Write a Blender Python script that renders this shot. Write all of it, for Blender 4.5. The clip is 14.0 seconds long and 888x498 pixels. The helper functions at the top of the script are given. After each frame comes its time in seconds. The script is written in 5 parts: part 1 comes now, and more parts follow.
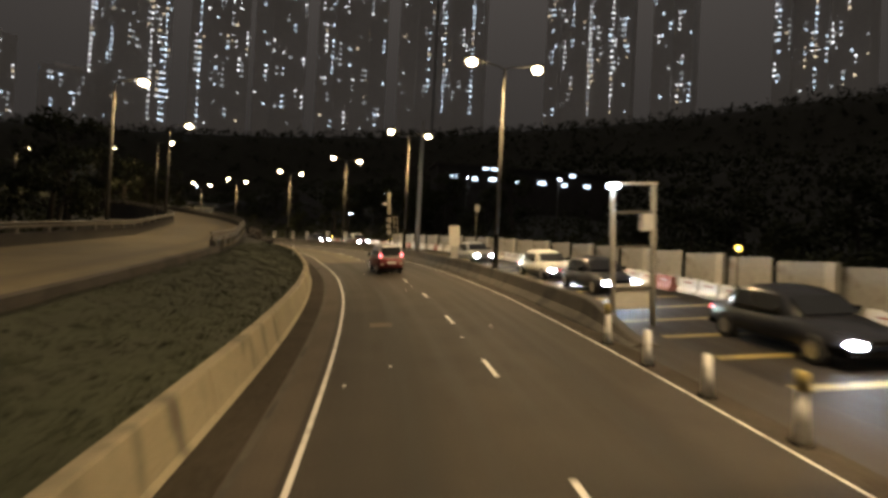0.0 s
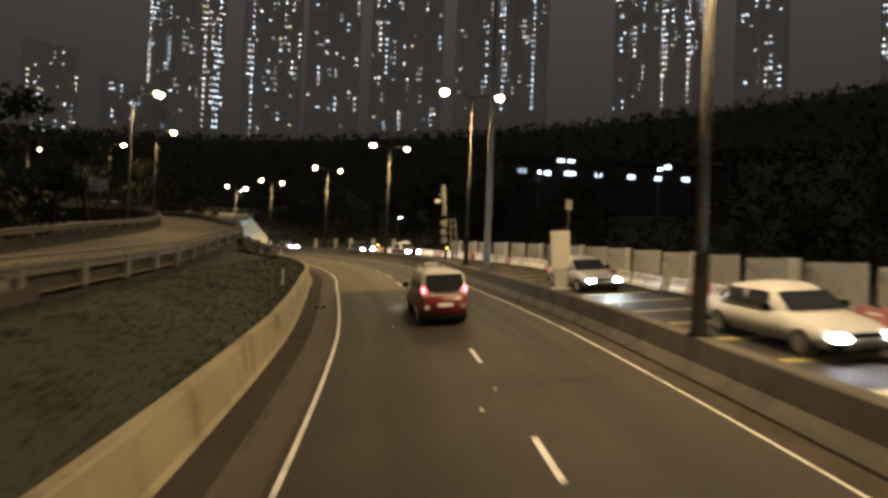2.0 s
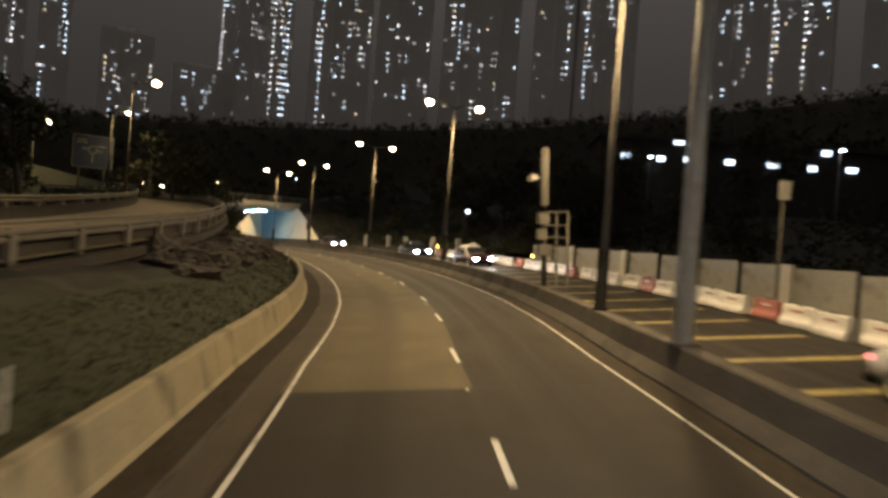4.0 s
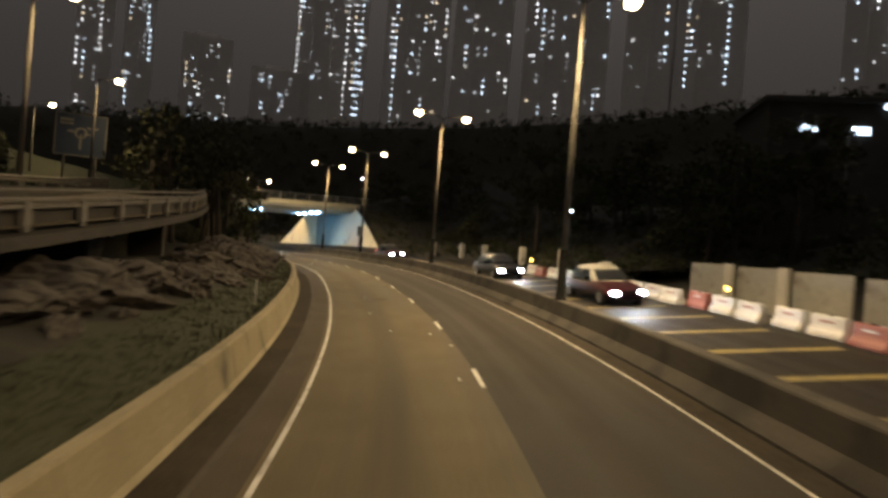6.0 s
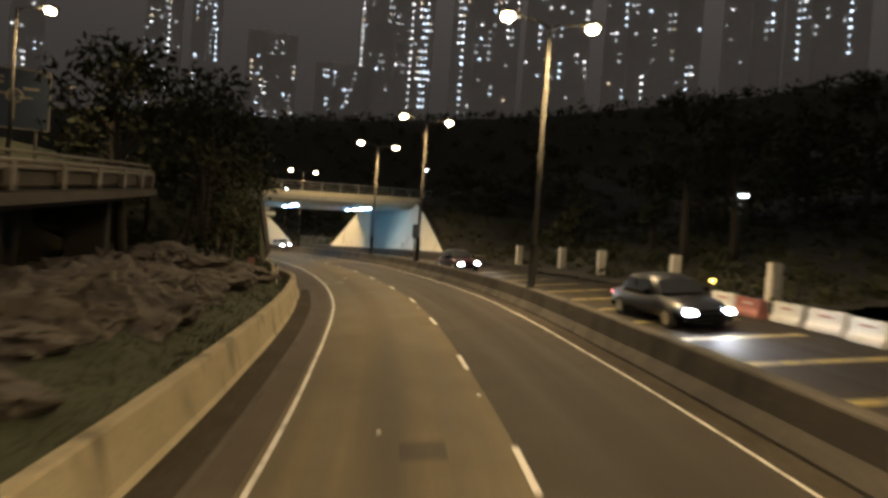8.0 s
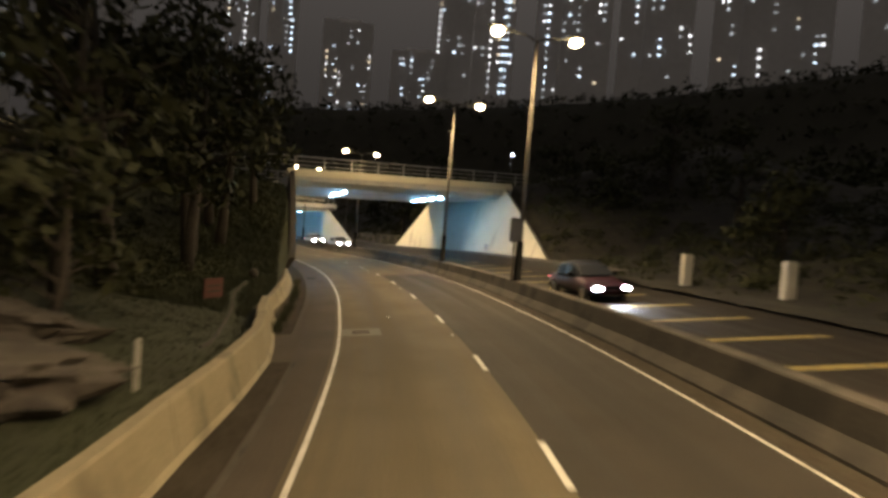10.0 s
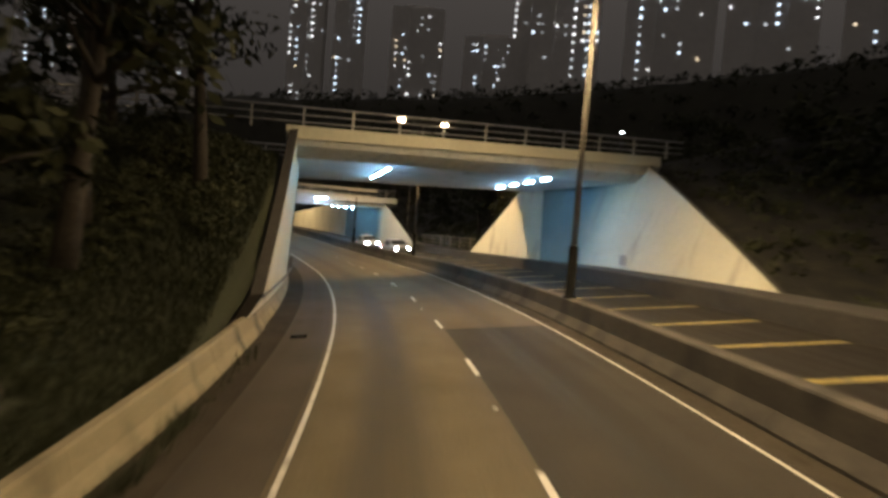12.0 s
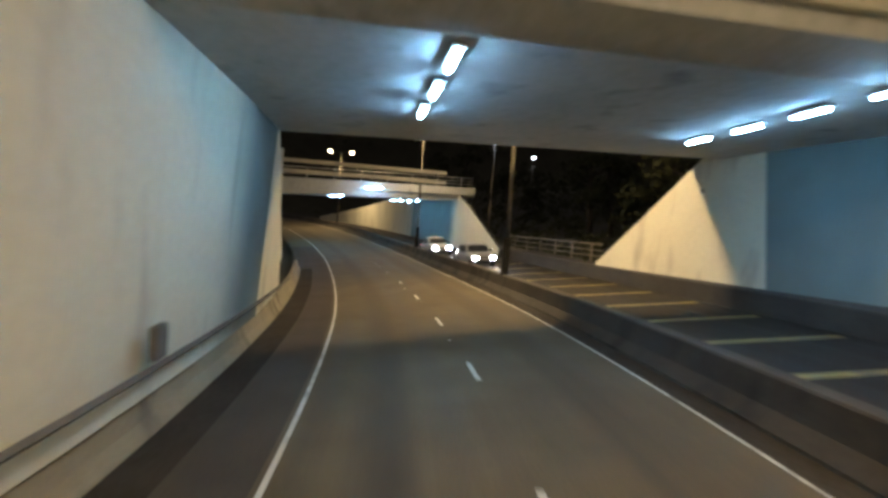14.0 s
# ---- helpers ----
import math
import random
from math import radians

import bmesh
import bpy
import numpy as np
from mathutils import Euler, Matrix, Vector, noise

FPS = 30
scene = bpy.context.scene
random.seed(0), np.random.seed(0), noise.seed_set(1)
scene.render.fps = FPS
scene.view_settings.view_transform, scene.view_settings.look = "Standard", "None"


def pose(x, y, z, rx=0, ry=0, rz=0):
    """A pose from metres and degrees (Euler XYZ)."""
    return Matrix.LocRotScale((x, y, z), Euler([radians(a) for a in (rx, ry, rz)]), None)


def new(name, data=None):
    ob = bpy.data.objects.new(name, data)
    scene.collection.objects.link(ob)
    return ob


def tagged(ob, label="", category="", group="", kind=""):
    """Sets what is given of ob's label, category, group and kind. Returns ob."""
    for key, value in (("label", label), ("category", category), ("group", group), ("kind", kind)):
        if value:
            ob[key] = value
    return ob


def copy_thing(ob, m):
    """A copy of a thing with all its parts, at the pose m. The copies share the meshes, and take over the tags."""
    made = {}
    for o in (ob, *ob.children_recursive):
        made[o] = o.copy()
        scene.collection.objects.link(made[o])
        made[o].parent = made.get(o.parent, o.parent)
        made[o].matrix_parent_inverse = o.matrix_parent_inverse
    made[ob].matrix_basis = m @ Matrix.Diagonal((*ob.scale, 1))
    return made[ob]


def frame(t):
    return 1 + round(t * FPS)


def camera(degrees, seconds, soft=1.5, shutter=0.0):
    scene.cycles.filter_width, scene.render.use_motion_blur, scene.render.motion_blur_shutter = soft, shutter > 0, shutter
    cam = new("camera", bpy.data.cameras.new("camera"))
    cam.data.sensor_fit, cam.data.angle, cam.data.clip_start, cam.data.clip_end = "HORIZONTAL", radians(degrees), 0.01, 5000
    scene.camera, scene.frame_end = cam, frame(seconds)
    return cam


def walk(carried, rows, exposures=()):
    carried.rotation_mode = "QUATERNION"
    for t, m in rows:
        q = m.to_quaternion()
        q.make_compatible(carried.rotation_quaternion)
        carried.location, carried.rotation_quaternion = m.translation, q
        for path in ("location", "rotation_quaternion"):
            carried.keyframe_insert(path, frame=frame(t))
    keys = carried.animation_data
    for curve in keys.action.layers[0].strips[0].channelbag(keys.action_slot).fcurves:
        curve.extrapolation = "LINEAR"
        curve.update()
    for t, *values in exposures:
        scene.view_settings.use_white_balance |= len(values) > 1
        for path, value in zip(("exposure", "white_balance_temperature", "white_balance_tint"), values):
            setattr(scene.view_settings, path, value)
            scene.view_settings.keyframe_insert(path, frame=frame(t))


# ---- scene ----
# ---- camera: a bus that follows a long left-hand bend, in the frame of the road's plane ----
UP = Vector((0.0625, 0.0641, 0.99598)).normalized()
TILT = UP.rotation_difference(Vector((0, 0, 1))).to_matrix().to_4x4()
cam = camera(76.0, 14.0, 3.2, 0.8)
ROWS = [
    (0.0, 0.001, 0.000, 3.105, -0.002, -2.804, 0.653),
    (0.5, -0.172, 3.970, 3.058, 1.270, -2.419, 0.692),
    (1.0, -0.452, 8.010, 3.053, 2.753, -2.490, 0.796),
    (1.5, -0.852, 12.142, 3.059, 4.367, -2.337, 1.301),
    (2.0, -1.343, 16.342, 3.054, 5.859, -2.253, 1.581),
    (2.5, -1.909, 20.594, 3.058, 7.188, -2.821, 1.106),
    (3.0, -2.588, 24.855, 3.069, 8.742, -2.449, 0.432),
    (5.5, -7.956, 46.755, 3.074, 18.926, -2.645, 0.146),
    (6.0, -9.501, 50.787, 3.078, 20.580, -2.034, -0.012),
    (6.5, -11.169, 54.750, 3.072, 22.245, -2.756, 0.422),
    (7.0, -12.950, 58.646, 3.076, 23.878, -2.255, 0.785),
    (7.5, -14.874, 62.457, 3.076, 25.734, -2.790, 0.904),
    (8.0, -16.903, 66.176, 3.079, 27.566, -2.147, 0.661),
    (10.5, -29.017, 83.691, 3.067, 37.172, -2.649, 0.390),
    (11.0, -31.957, 87.197, 3.056, 38.987, -2.730, 0.235),
    (11.5, -35.029, 90.631, 3.045, 40.782, -2.818, 0.214),
    (12.0, -38.198, 93.990, 3.089, 42.524, -2.481, 0.573),
    (12.5, -41.401, 97.196, 3.022, 44.302, -2.874, 0.641),
    (13.0, -44.778, 100.295, 3.059, 46.215, -2.696, 0.531),
    (13.5, -48.066, 103.217, 3.049, 48.241, -2.897, 0.777),
    (14.0, -51.330, 105.912, 3.114, 50.231, -2.617, 1.208),
]
walk(cam, [(t, TILT @ pose(x, y, z, 90 + pitch, roll, yaw)) for t, x, y, z, yaw, pitch, roll in ROWS],
     exposures=[(0.0, 0.12), (6.0, 0.15), (10.5, 0.3), (12.0, 0.12), (14.0, 0.05)])

# ---- night sky and the strengths of the lamps ----
world = bpy.data.worlds.new("night")
scene.world = world
world.use_nodes = True
# overcast night sky lit by the city, brightest overhead
_sky, _wire = world.node_tree.nodes, world.node_tree.links
_way, _axes = _sky.new("ShaderNodeTexCoord"), _sky.new("ShaderNodeSeparateXYZ")
_wire.new(_way.outputs["Generated"], _axes.inputs[0])
_square, _dome = _sky.new("ShaderNodeMath"), _sky.new("ShaderNodeMath")
_square.operation, _dome.operation = "POWER", "MULTIPLY_ADD"
_square.use_clamp = True
_wire.new(_axes.outputs[2], _square.inputs[0])
_square.inputs[1].default_value = 2.0
_wire.new(_square.outputs[0], _dome.inputs[0])
_dome.inputs[1].default_value, _dome.inputs[2].default_value = 6.5, 1.0
_sky["Background"].inputs[0].default_value = (0.0285, 0.0250, 0.0228, 1)
_wire.new(_dome.outputs[0], _sky["Background"].inputs[1])
SODIUM = (1.0, 0.725, 0.375)
STREET_WATTS = 1120.0
RAMP_WATTS = 350.0
TUBE_GLOW = 155.0

# ---- the road's line: distance s along the lane line, l to the right of it, h above the road ----
S0, S1, DS = -200.0, 400.0, 0.25


def heading(s):
    lo, hi = -0.72, 0.92

    def f(u):
        return 0.52498 + 0.80066 * u + 0.08611 * u * u - 0.27534 * u ** 3

    def g(u):
        return 0.80066 + 0.17222 * u - 0.82602 * u * u
    u = s / 100
    if u < lo:
        return f(lo) + g(lo) * (u - lo)
    if u > hi:
        return f(hi) + (g(hi) + 0.12) * (u - hi)
    return f(u)


_s = np.arange(S0, S1, DS)
_th = np.array([heading(v) for v in _s])
_x, _y = np.cumsum(-np.sin(_th)) * DS, np.cumsum(np.cos(_th)) * DS
_i0 = int(round(-S0 / DS))
_x, _y = _x - _x[_i0] - 17.421, _y - _y[_i0] + 69.643


def rise(s):
    """The road climbs out of its plane past the first bridge."""
    d = max(0.0, s - 72)
    return 0.0007 * d * d if d < 45 else 0.0007 * 2025 + 0.063 * (d - 45)


SWAY_S = [-70, -60, -50, -40, -32, -26, -21, -16, -10, -4, 2, 10, 20, 34, 45, 57, 70, 85]
SWAY_L = [-0.2, -0.08, 0.02, 0.0, -0.15, -0.12, 0.14, 0.28, 0.24, 0.13, 0.0, -0.05, 0.08, -0.12, -0.08, 0.0, 0.05, 0.0]


def flat(s, l, h=0.0):
    l += float(np.interp(s, SWAY_S, SWAY_L))
    x, y, a = np.interp(s, _s, _x), np.interp(s, _s, _y), heading(s)
    return Vector((x + l * math.cos(a), y + l * math.sin(a), h + rise(s)))


def P(s, l, h=0.0):
    """A place in the world from road distances."""
    return TILT @ flat(s, l, h)


def on_road(s, l, h=0.0, turn=0.0):
    """A pose on the road, x to the right, y ahead, square to its surface."""
    return TILT @ Matrix.Translation(flat(s, l, h)) @ Matrix.Rotation(heading(s) + turn, 4, "Z")


def upright(s, l, h=0.0, turn=0.0):
    """A pose beside the road that stands plumb."""
    return Matrix.Translation(P(s, l, h)) @ Matrix.Rotation(heading(s) + turn, 4, "Z")


# ---- materials ----
def nodes_of(name):
    m = bpy.data.materials.new(name)
    m.use_nodes = True
    return m, m.node_tree.nodes, m.node_tree.links, m.node_tree.nodes["Principled BSDF"]


def surface(name, a, b, rough=0.8, grain=18.0, stain=0.7, bump=0.25, metal=0.0, dirt=None, dirt_at=0.58, coords="Object", spec=0.5, grain_mix=0.5, runs=None, ribs=0.0):
    """Two tones mixed by a broad and a fine noise, with relief and a third tone of dirt in patches."""
    m, n, k, p = nodes_of(name)
    tc = n.new("ShaderNodeTexCoord")
    broad, fine = n.new("ShaderNodeTexNoise"), n.new("ShaderNodeTexNoise")
    broad.inputs["Scale"].default_value, broad.inputs["Detail"].default_value = stain, 5
    fine.inputs["Scale"].default_value, fine.inputs["Detail"].default_value = grain, 6
    for t in (broad, fine):
        k.new(tc.outputs[coords], t.inputs["Vector"])
    mix = n.new("ShaderNodeMix")
    mix.data_type = "FLOAT"
    mix.inputs[0].default_value = grain_mix
    k.new(broad.outputs[0], mix.inputs[2])
    k.new(fine.outputs[0], mix.inputs[3])
    ramp = n.new("ShaderNodeValToRGB")
    ramp.color_ramp.elements[0].position, ramp.color_ramp.elements[1].position = 0.34, 0.66
    ramp.color_ramp.elements[0].color, ramp.color_ramp.elements[1].color = (*a, 1), (*b, 1)
    k.new(mix.outputs[0], ramp.inputs[0])
    out = ramp.outputs[0]
    if dirt:
        spot = n.new("ShaderNodeTexNoise")
        spot.inputs["Scale"].default_value, spot.inputs["Detail"].default_value = stain * 2.3, 7
        if runs:
            # dirt washed down the face: UV x runs down, UV y along
            flow = n.new("ShaderNodeMapping")
            flow.inputs["Scale"].default_value = (*runs, 1)
            k.new(tc.outputs["UV"], flow.inputs["Vector"])
            k.new(flow.outputs[0], spot.inputs["Vector"])
            spot.inputs["Scale"].default_value = 1.0
        else:
            k.new(tc.outputs[coords], spot.inputs["Vector"])
        edge = n.new("ShaderNodeMapRange")
        edge.inputs[1].default_value, edge.inputs[2].default_value = dirt_at - 0.05, dirt_at + 0.1
        k.new(spot.outputs[0], edge.inputs[0])
        c = n.new("ShaderNodeMix")
        c.data_type = "RGBA"
        k.new(edge.outputs[0], c.inputs[0])
        k.new(out, c.inputs[6])
        c.inputs[7].default_value = (*dirt, 1)
        out = c.outputs[2]
    k.new(out, p.inputs["Base Color"])
    p.inputs["Roughness"].default_value, p.inputs["Metallic"].default_value = rough, metal
    p.inputs["Specular IOR Level"].default_value = spec
    if bump:
        bp = n.new("ShaderNodeBump")
        bp.inputs["Strength"].default_value, bp.inputs["Distance"].default_value = bump, 0.03
        k.new(fine.outputs[0], bp.inputs["Height"])
        k.new(bp.outputs[0], p.inputs["Normal"])
        if ribs:
            wave = n.new("ShaderNodeTexWave")
            wave.wave_type, wave.bands_direction = "BANDS", "Y"
            wave.inputs["Scale"].default_value = 0.314 / ribs
            k.new(tc.outputs["UV"], wave.inputs["Vector"])
            rb = n.new("ShaderNodeBump")
            rb.inputs["Strength"].default_value, rb.inputs["Distance"].default_value = 0.35, 0.02
            k.new(wave.outputs[1], rb.inputs["Height"])
            k.new(bp.outputs[0], rb.inputs["Normal"])
            k.new(rb.outputs[0], p.inputs["Normal"])
    return m


def glow(name, colour, strength):
    m, n, k, p = nodes_of(name)
    p.inputs["Base Color"].default_value = (*[min(1, c) for c in colour], 1)
    p.inputs["Emission Color"].default_value = (*colour, 1)
    p.inputs["Emission Strength"].default_value = strength
    return m


def asphalt(name, a, b, track, joints=0.0):
    """Asphalt in road metres: stone grain, mottling, and bands worn by wheels along the lane."""
    m, n, k, p = nodes_of(name)
    uv = n.new("ShaderNodeTexCoord")
    grain, mott, streak = n.new("ShaderNodeTexNoise"), n.new("ShaderNodeTexNoise"), n.new("ShaderNodeTexNoise")
    grain.inputs["Scale"].default_value, grain.inputs["Detail"].default_value = 22, 8
    mott.inputs["Scale"].default_value, mott.inputs["Detail"].default_value = 0.55, 6
    mp = n.new("ShaderNodeMapping")
    mp.inputs["Scale"].default_value = (1.5, 0.035, 1)
    k.new(uv.outputs["UV"], mp.inputs["Vector"])
    k.new(mp.outputs[0], streak.inputs["Vector"])
    streak.inputs["Scale"].default_value, streak.inputs["Detail"].default_value = 1.0, 4
    for t in (grain, mott):
        k.new(uv.outputs["UV"], t.inputs["Vector"])
    add = n.new("ShaderNodeMath")
    add.operation = "MULTIPLY_ADD"
    k.new(grain.outputs[0], add.inputs[0])
    add.inputs[1].default_value = 0.5
    half = n.new("ShaderNodeMath")
    half.operation = "MULTIPLY"
    k.new(mott.outputs[0], half.inputs[0])
    half.inputs[1].default_value = 0.5
    k.new(half.outputs[0], add.inputs[2])
    ramp = n.new("ShaderNodeValToRGB")
    ramp.color_ramp.elements[0].position, ramp.color_ramp.elements[1].position = 0.36, 0.62
    ramp.color_ramp.elements[0].color, ramp.color_ramp.elements[1].color = (*a, 1), (*b, 1)
    k.new(add.outputs[0], ramp.inputs[0])
    edge = n.new("ShaderNodeMapRange")
    edge.inputs[1].default_value, edge.inputs[2].default_value = 0.42, 0.66
    edge.inputs[3].default_value, edge.inputs[4].default_value = 0.0, 0.6
    k.new(streak.outputs[0], edge.inputs[0])
    # oil stain down the middle of each lane, broken up by the streaks
    xyz = n.new("ShaderNodeSeparateXYZ")
    k.new(uv.outputs["UV"], xyz.inputs[0])
    off = []
    for centre in (-1.7, 1.75):
        d = n.new("ShaderNodeMath")
        d.operation = "ADD"
        k.new(xyz.outputs[0], d.inputs[0])
        d.inputs[1].default_value = -centre
        a_ = n.new("ShaderNodeMath")
        a_.operation = "ABSOLUTE"
        k.new(d.outputs[0], a_.inputs[0])
        off.append(a_)
    near_ = n.new("ShaderNodeMath")
    near_.operation = "MINIMUM"
    k.new(off[0].outputs[0], near_.inputs[0])
    k.new(off[1].outputs[0], near_.inputs[1])
    oil = n.new("ShaderNodeMapRange")
    oil.interpolation_type = "SMOOTHSTEP"
    oil.inputs[1].default_value, oil.inputs[2].default_value = 0.65, 0.1
    oil.inputs[3].default_value, oil.inputs[4].default_value = 0.0, 0.75
    k.new(near_.outputs[0], oil.inputs[0])
    broken = n.new("ShaderNodeMath")
    broken.operation = "MULTIPLY"
    k.new(oil.outputs[0], broken.inputs[0])
    k.new(mott.outputs[0], broken.inputs[1])
    both = n.new("ShaderNodeMath")
    both.operation = "ADD"
    both.use_clamp = True
    k.new(broken.outputs[0], both.inputs[0])
    k.new(edge.outputs[0], both.inputs[1])
    c = n.new("ShaderNodeMix")
    c.data_type = "RGBA"
    k.new(both.outputs[0], c.inputs[0])
    k.new(ramp.outputs[0], c.inputs[6])
    c.inputs[7].default_value = (*track, 1)
    k.new(c.outputs[2], p.inputs["Base Color"])
    rr = n.new("ShaderNodeMapRange")
    rr.inputs[3].default_value, rr.inputs[4].default_value = 0.75, 0.52
    k.new(edge.outputs[0], rr.inputs[0])
    k.new(rr.outputs[0], p.inputs["Roughness"])
    p.inputs["Specular IOR Level"].default_value = 0.12
    bp = n.new("ShaderNodeBump")
    bp.inputs["Strength"].default_value, bp.inputs["Distance"].default_value = 0.35, 0.012
    k.new(grain.outputs[0], bp.inputs["Height"])
    k.new(bp.outputs[0], p.inputs["Normal"])
    return m


ASPHALT = asphalt("asphalt", (0.080, 0.066, 0.042), (0.124, 0.103, 0.068), (0.052, 0.044, 0.032))
ASPHALT_NEW = asphalt("asphalt_dark", (0.028, 0.0240, 0.0195), (0.045, 0.0385, 0.0315), (0.021, 0.0185, 0.0155))
# darker asphalt copy: light falling off to the right put into its colour
ASPHALT_OPPOSITE = asphalt("asphalt_oncoming_dimmed", (0.019, 0.0165, 0.014), (0.032, 0.0275, 0.023), (0.015, 0.013, 0.0115))
ASPHALT_EDGE = asphalt("asphalt_edge", (0.046, 0.038, 0.029), (0.074, 0.061, 0.048), (0.034, 0.028, 0.023))
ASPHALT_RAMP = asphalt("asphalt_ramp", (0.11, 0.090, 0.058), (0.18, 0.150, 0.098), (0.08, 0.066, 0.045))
ASPHALT_PALE = asphalt("asphalt_pale", (0.13, 0.118, 0.10), (0.19, 0.17, 0.145), (0.11, 0.10, 0.088))
PAINT = surface("road_paint", (0.40, 0.385, 0.36), (0.56, 0.54, 0.51), 0.6, 30, 1.5, 0.2, dirt=(0.2, 0.185, 0.165), dirt_at=0.58)
YELLOW = surface("yellow_paint", (0.20, 0.155, 0.045), (0.29, 0.23, 0.07), 0.6, 25, 1.2, 0.2, dirt=(0.12, 0.10, 0.06), dirt_at=0.55)
CONCRETE = surface("barrier_concrete", (0.185, 0.155, 0.098), (0.262, 0.222, 0.146), 0.85, 14, 0.8, 0.25, dirt=(0.075, 0.062, 0.043), dirt_at=0.60, runs=(0.5, 1.1))
# dirt runs; base tone also lowered for dimmer light on the right
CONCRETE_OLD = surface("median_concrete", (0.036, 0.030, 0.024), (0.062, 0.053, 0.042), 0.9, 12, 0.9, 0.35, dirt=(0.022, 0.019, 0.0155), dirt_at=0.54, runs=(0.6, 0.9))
# dirt in patches; base tone also lowered for shade under the ramp
CONCRETE_DARK = surface("shaded_stained_concrete", (0.026, 0.0225, 0.019), (0.052, 0.045, 0.038), 0.9, 10, 0.7, 0.35, dirt=(0.034, 0.030, 0.025))
WALL = surface("painted_wall", (0.54, 0.515, 0.405), (0.63, 0.60, 0.48), 0.75, 6, 0.35, 0.1, dirt=(0.40, 0.365, 0.295), dirt_at=0.60, runs=(0.25, 0.9), ribs=0.14)
def shaded_wall(name, base, tone, s0, s1):
    """The wall with bluish under-deck shade put into its colour, setting in raggedly between s0 and s1 along it."""
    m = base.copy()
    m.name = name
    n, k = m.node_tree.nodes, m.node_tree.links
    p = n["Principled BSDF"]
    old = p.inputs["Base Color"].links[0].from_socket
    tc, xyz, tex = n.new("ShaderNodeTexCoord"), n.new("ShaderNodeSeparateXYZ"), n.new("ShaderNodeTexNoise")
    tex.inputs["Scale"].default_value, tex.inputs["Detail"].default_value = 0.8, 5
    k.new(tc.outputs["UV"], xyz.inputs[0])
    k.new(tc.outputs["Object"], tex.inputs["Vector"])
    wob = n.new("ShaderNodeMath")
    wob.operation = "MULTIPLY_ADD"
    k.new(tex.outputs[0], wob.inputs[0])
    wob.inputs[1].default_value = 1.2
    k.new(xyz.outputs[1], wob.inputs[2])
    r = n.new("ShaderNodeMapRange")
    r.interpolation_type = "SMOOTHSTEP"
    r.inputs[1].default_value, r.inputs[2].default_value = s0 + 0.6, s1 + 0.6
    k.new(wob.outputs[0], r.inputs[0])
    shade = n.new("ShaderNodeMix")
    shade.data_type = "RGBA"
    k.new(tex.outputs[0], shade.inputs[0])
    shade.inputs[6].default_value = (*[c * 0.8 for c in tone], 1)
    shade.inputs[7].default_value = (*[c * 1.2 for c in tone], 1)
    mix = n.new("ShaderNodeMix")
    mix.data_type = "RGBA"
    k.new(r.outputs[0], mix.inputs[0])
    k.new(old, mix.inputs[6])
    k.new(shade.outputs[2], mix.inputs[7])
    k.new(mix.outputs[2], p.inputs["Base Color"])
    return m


# bluish shade below the decks, coloured into the cream walls
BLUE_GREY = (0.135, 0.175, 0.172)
WALL_SHADE = shaded_wall("blue_grey_paint", WALL, BLUE_GREY, 60.8, 64.4)
WALL_SHADE_LEFT = shaded_wall("blue_grey_paint_left", WALL, BLUE_GREY, 61.6, 65.2)
WALL_SHADE_FAR = shaded_wall("blue_grey_paint_far", WALL, BLUE_GREY, 102.5, 105.0)
SOFFIT = surface("soffit_concrete", (0.36, 0.37, 0.37), (0.48, 0.49, 0.49), 0.8, 4, 0.4, 0.12, dirt=(0.24, 0.24, 0.24), dirt_at=0.64)
STEEL = surface("galvanised_steel", (0.38, 0.37, 0.35), (0.55, 0.54, 0.51), 0.45, 20, 1.5, 0.1, metal=0.6, dirt=(0.22, 0.17, 0.12), dirt_at=0.64)
RAIL_STEEL = surface("dull_rail_steel", (0.11, 0.10, 0.085), (0.17, 0.155, 0.13), 0.6, 20, 1.5, 0.1, metal=0.3, dirt=(0.10, 0.075, 0.05), dirt_at=0.6)
POLE = surface("pole_steel", (0.085, 0.079, 0.070), (0.13, 0.121, 0.107), 0.75, 16, 1.0, 0.08, metal=0.0, spec=0.2)
BLACK = surface("black_paint", (0.006, 0.006, 0.006), (0.014, 0.0135, 0.013), 0.95, 12, 1.0, 0.1, spec=0.0)
SOIL = surface("soil", (0.020, 0.019, 0.011), (0.038, 0.035, 0.021), 0.95, 6, 0.3, 0.5)
DIRT = surface("gutter_dirt", (0.026, 0.021, 0.016), (0.052, 0.043, 0.033), 0.95, 9, 0.8, 0.4, spec=0.1)
GRASS = surface("grass", (0.015, 0.018, 0.006), (0.023, 0.026, 0.009), 0.9, 9, 0.35, 0.3, dirt=(0.018, 0.019, 0.008), dirt_at=0.56)
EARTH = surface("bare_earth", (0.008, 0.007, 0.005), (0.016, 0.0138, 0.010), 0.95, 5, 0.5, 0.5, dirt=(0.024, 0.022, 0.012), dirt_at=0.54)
BLADE = surface("grass_blade", (0.016, 0.020, 0.006), (0.027, 0.032, 0.010), 0.8, 3, 0.3, 0)
ROCK = surface("rock", (0.024, 0.020, 0.0165), (0.066, 0.055, 0.046), 0.9, 5.5, 1.4, 1.0, dirt=(0.06, 0.052, 0.04), dirt_at=0.55)
LEAF = surface("leaf", (0.025, 0.028, 0.013), (0.048, 0.052, 0.024), 0.75, 2, 0.4, 0, spec=0.2)
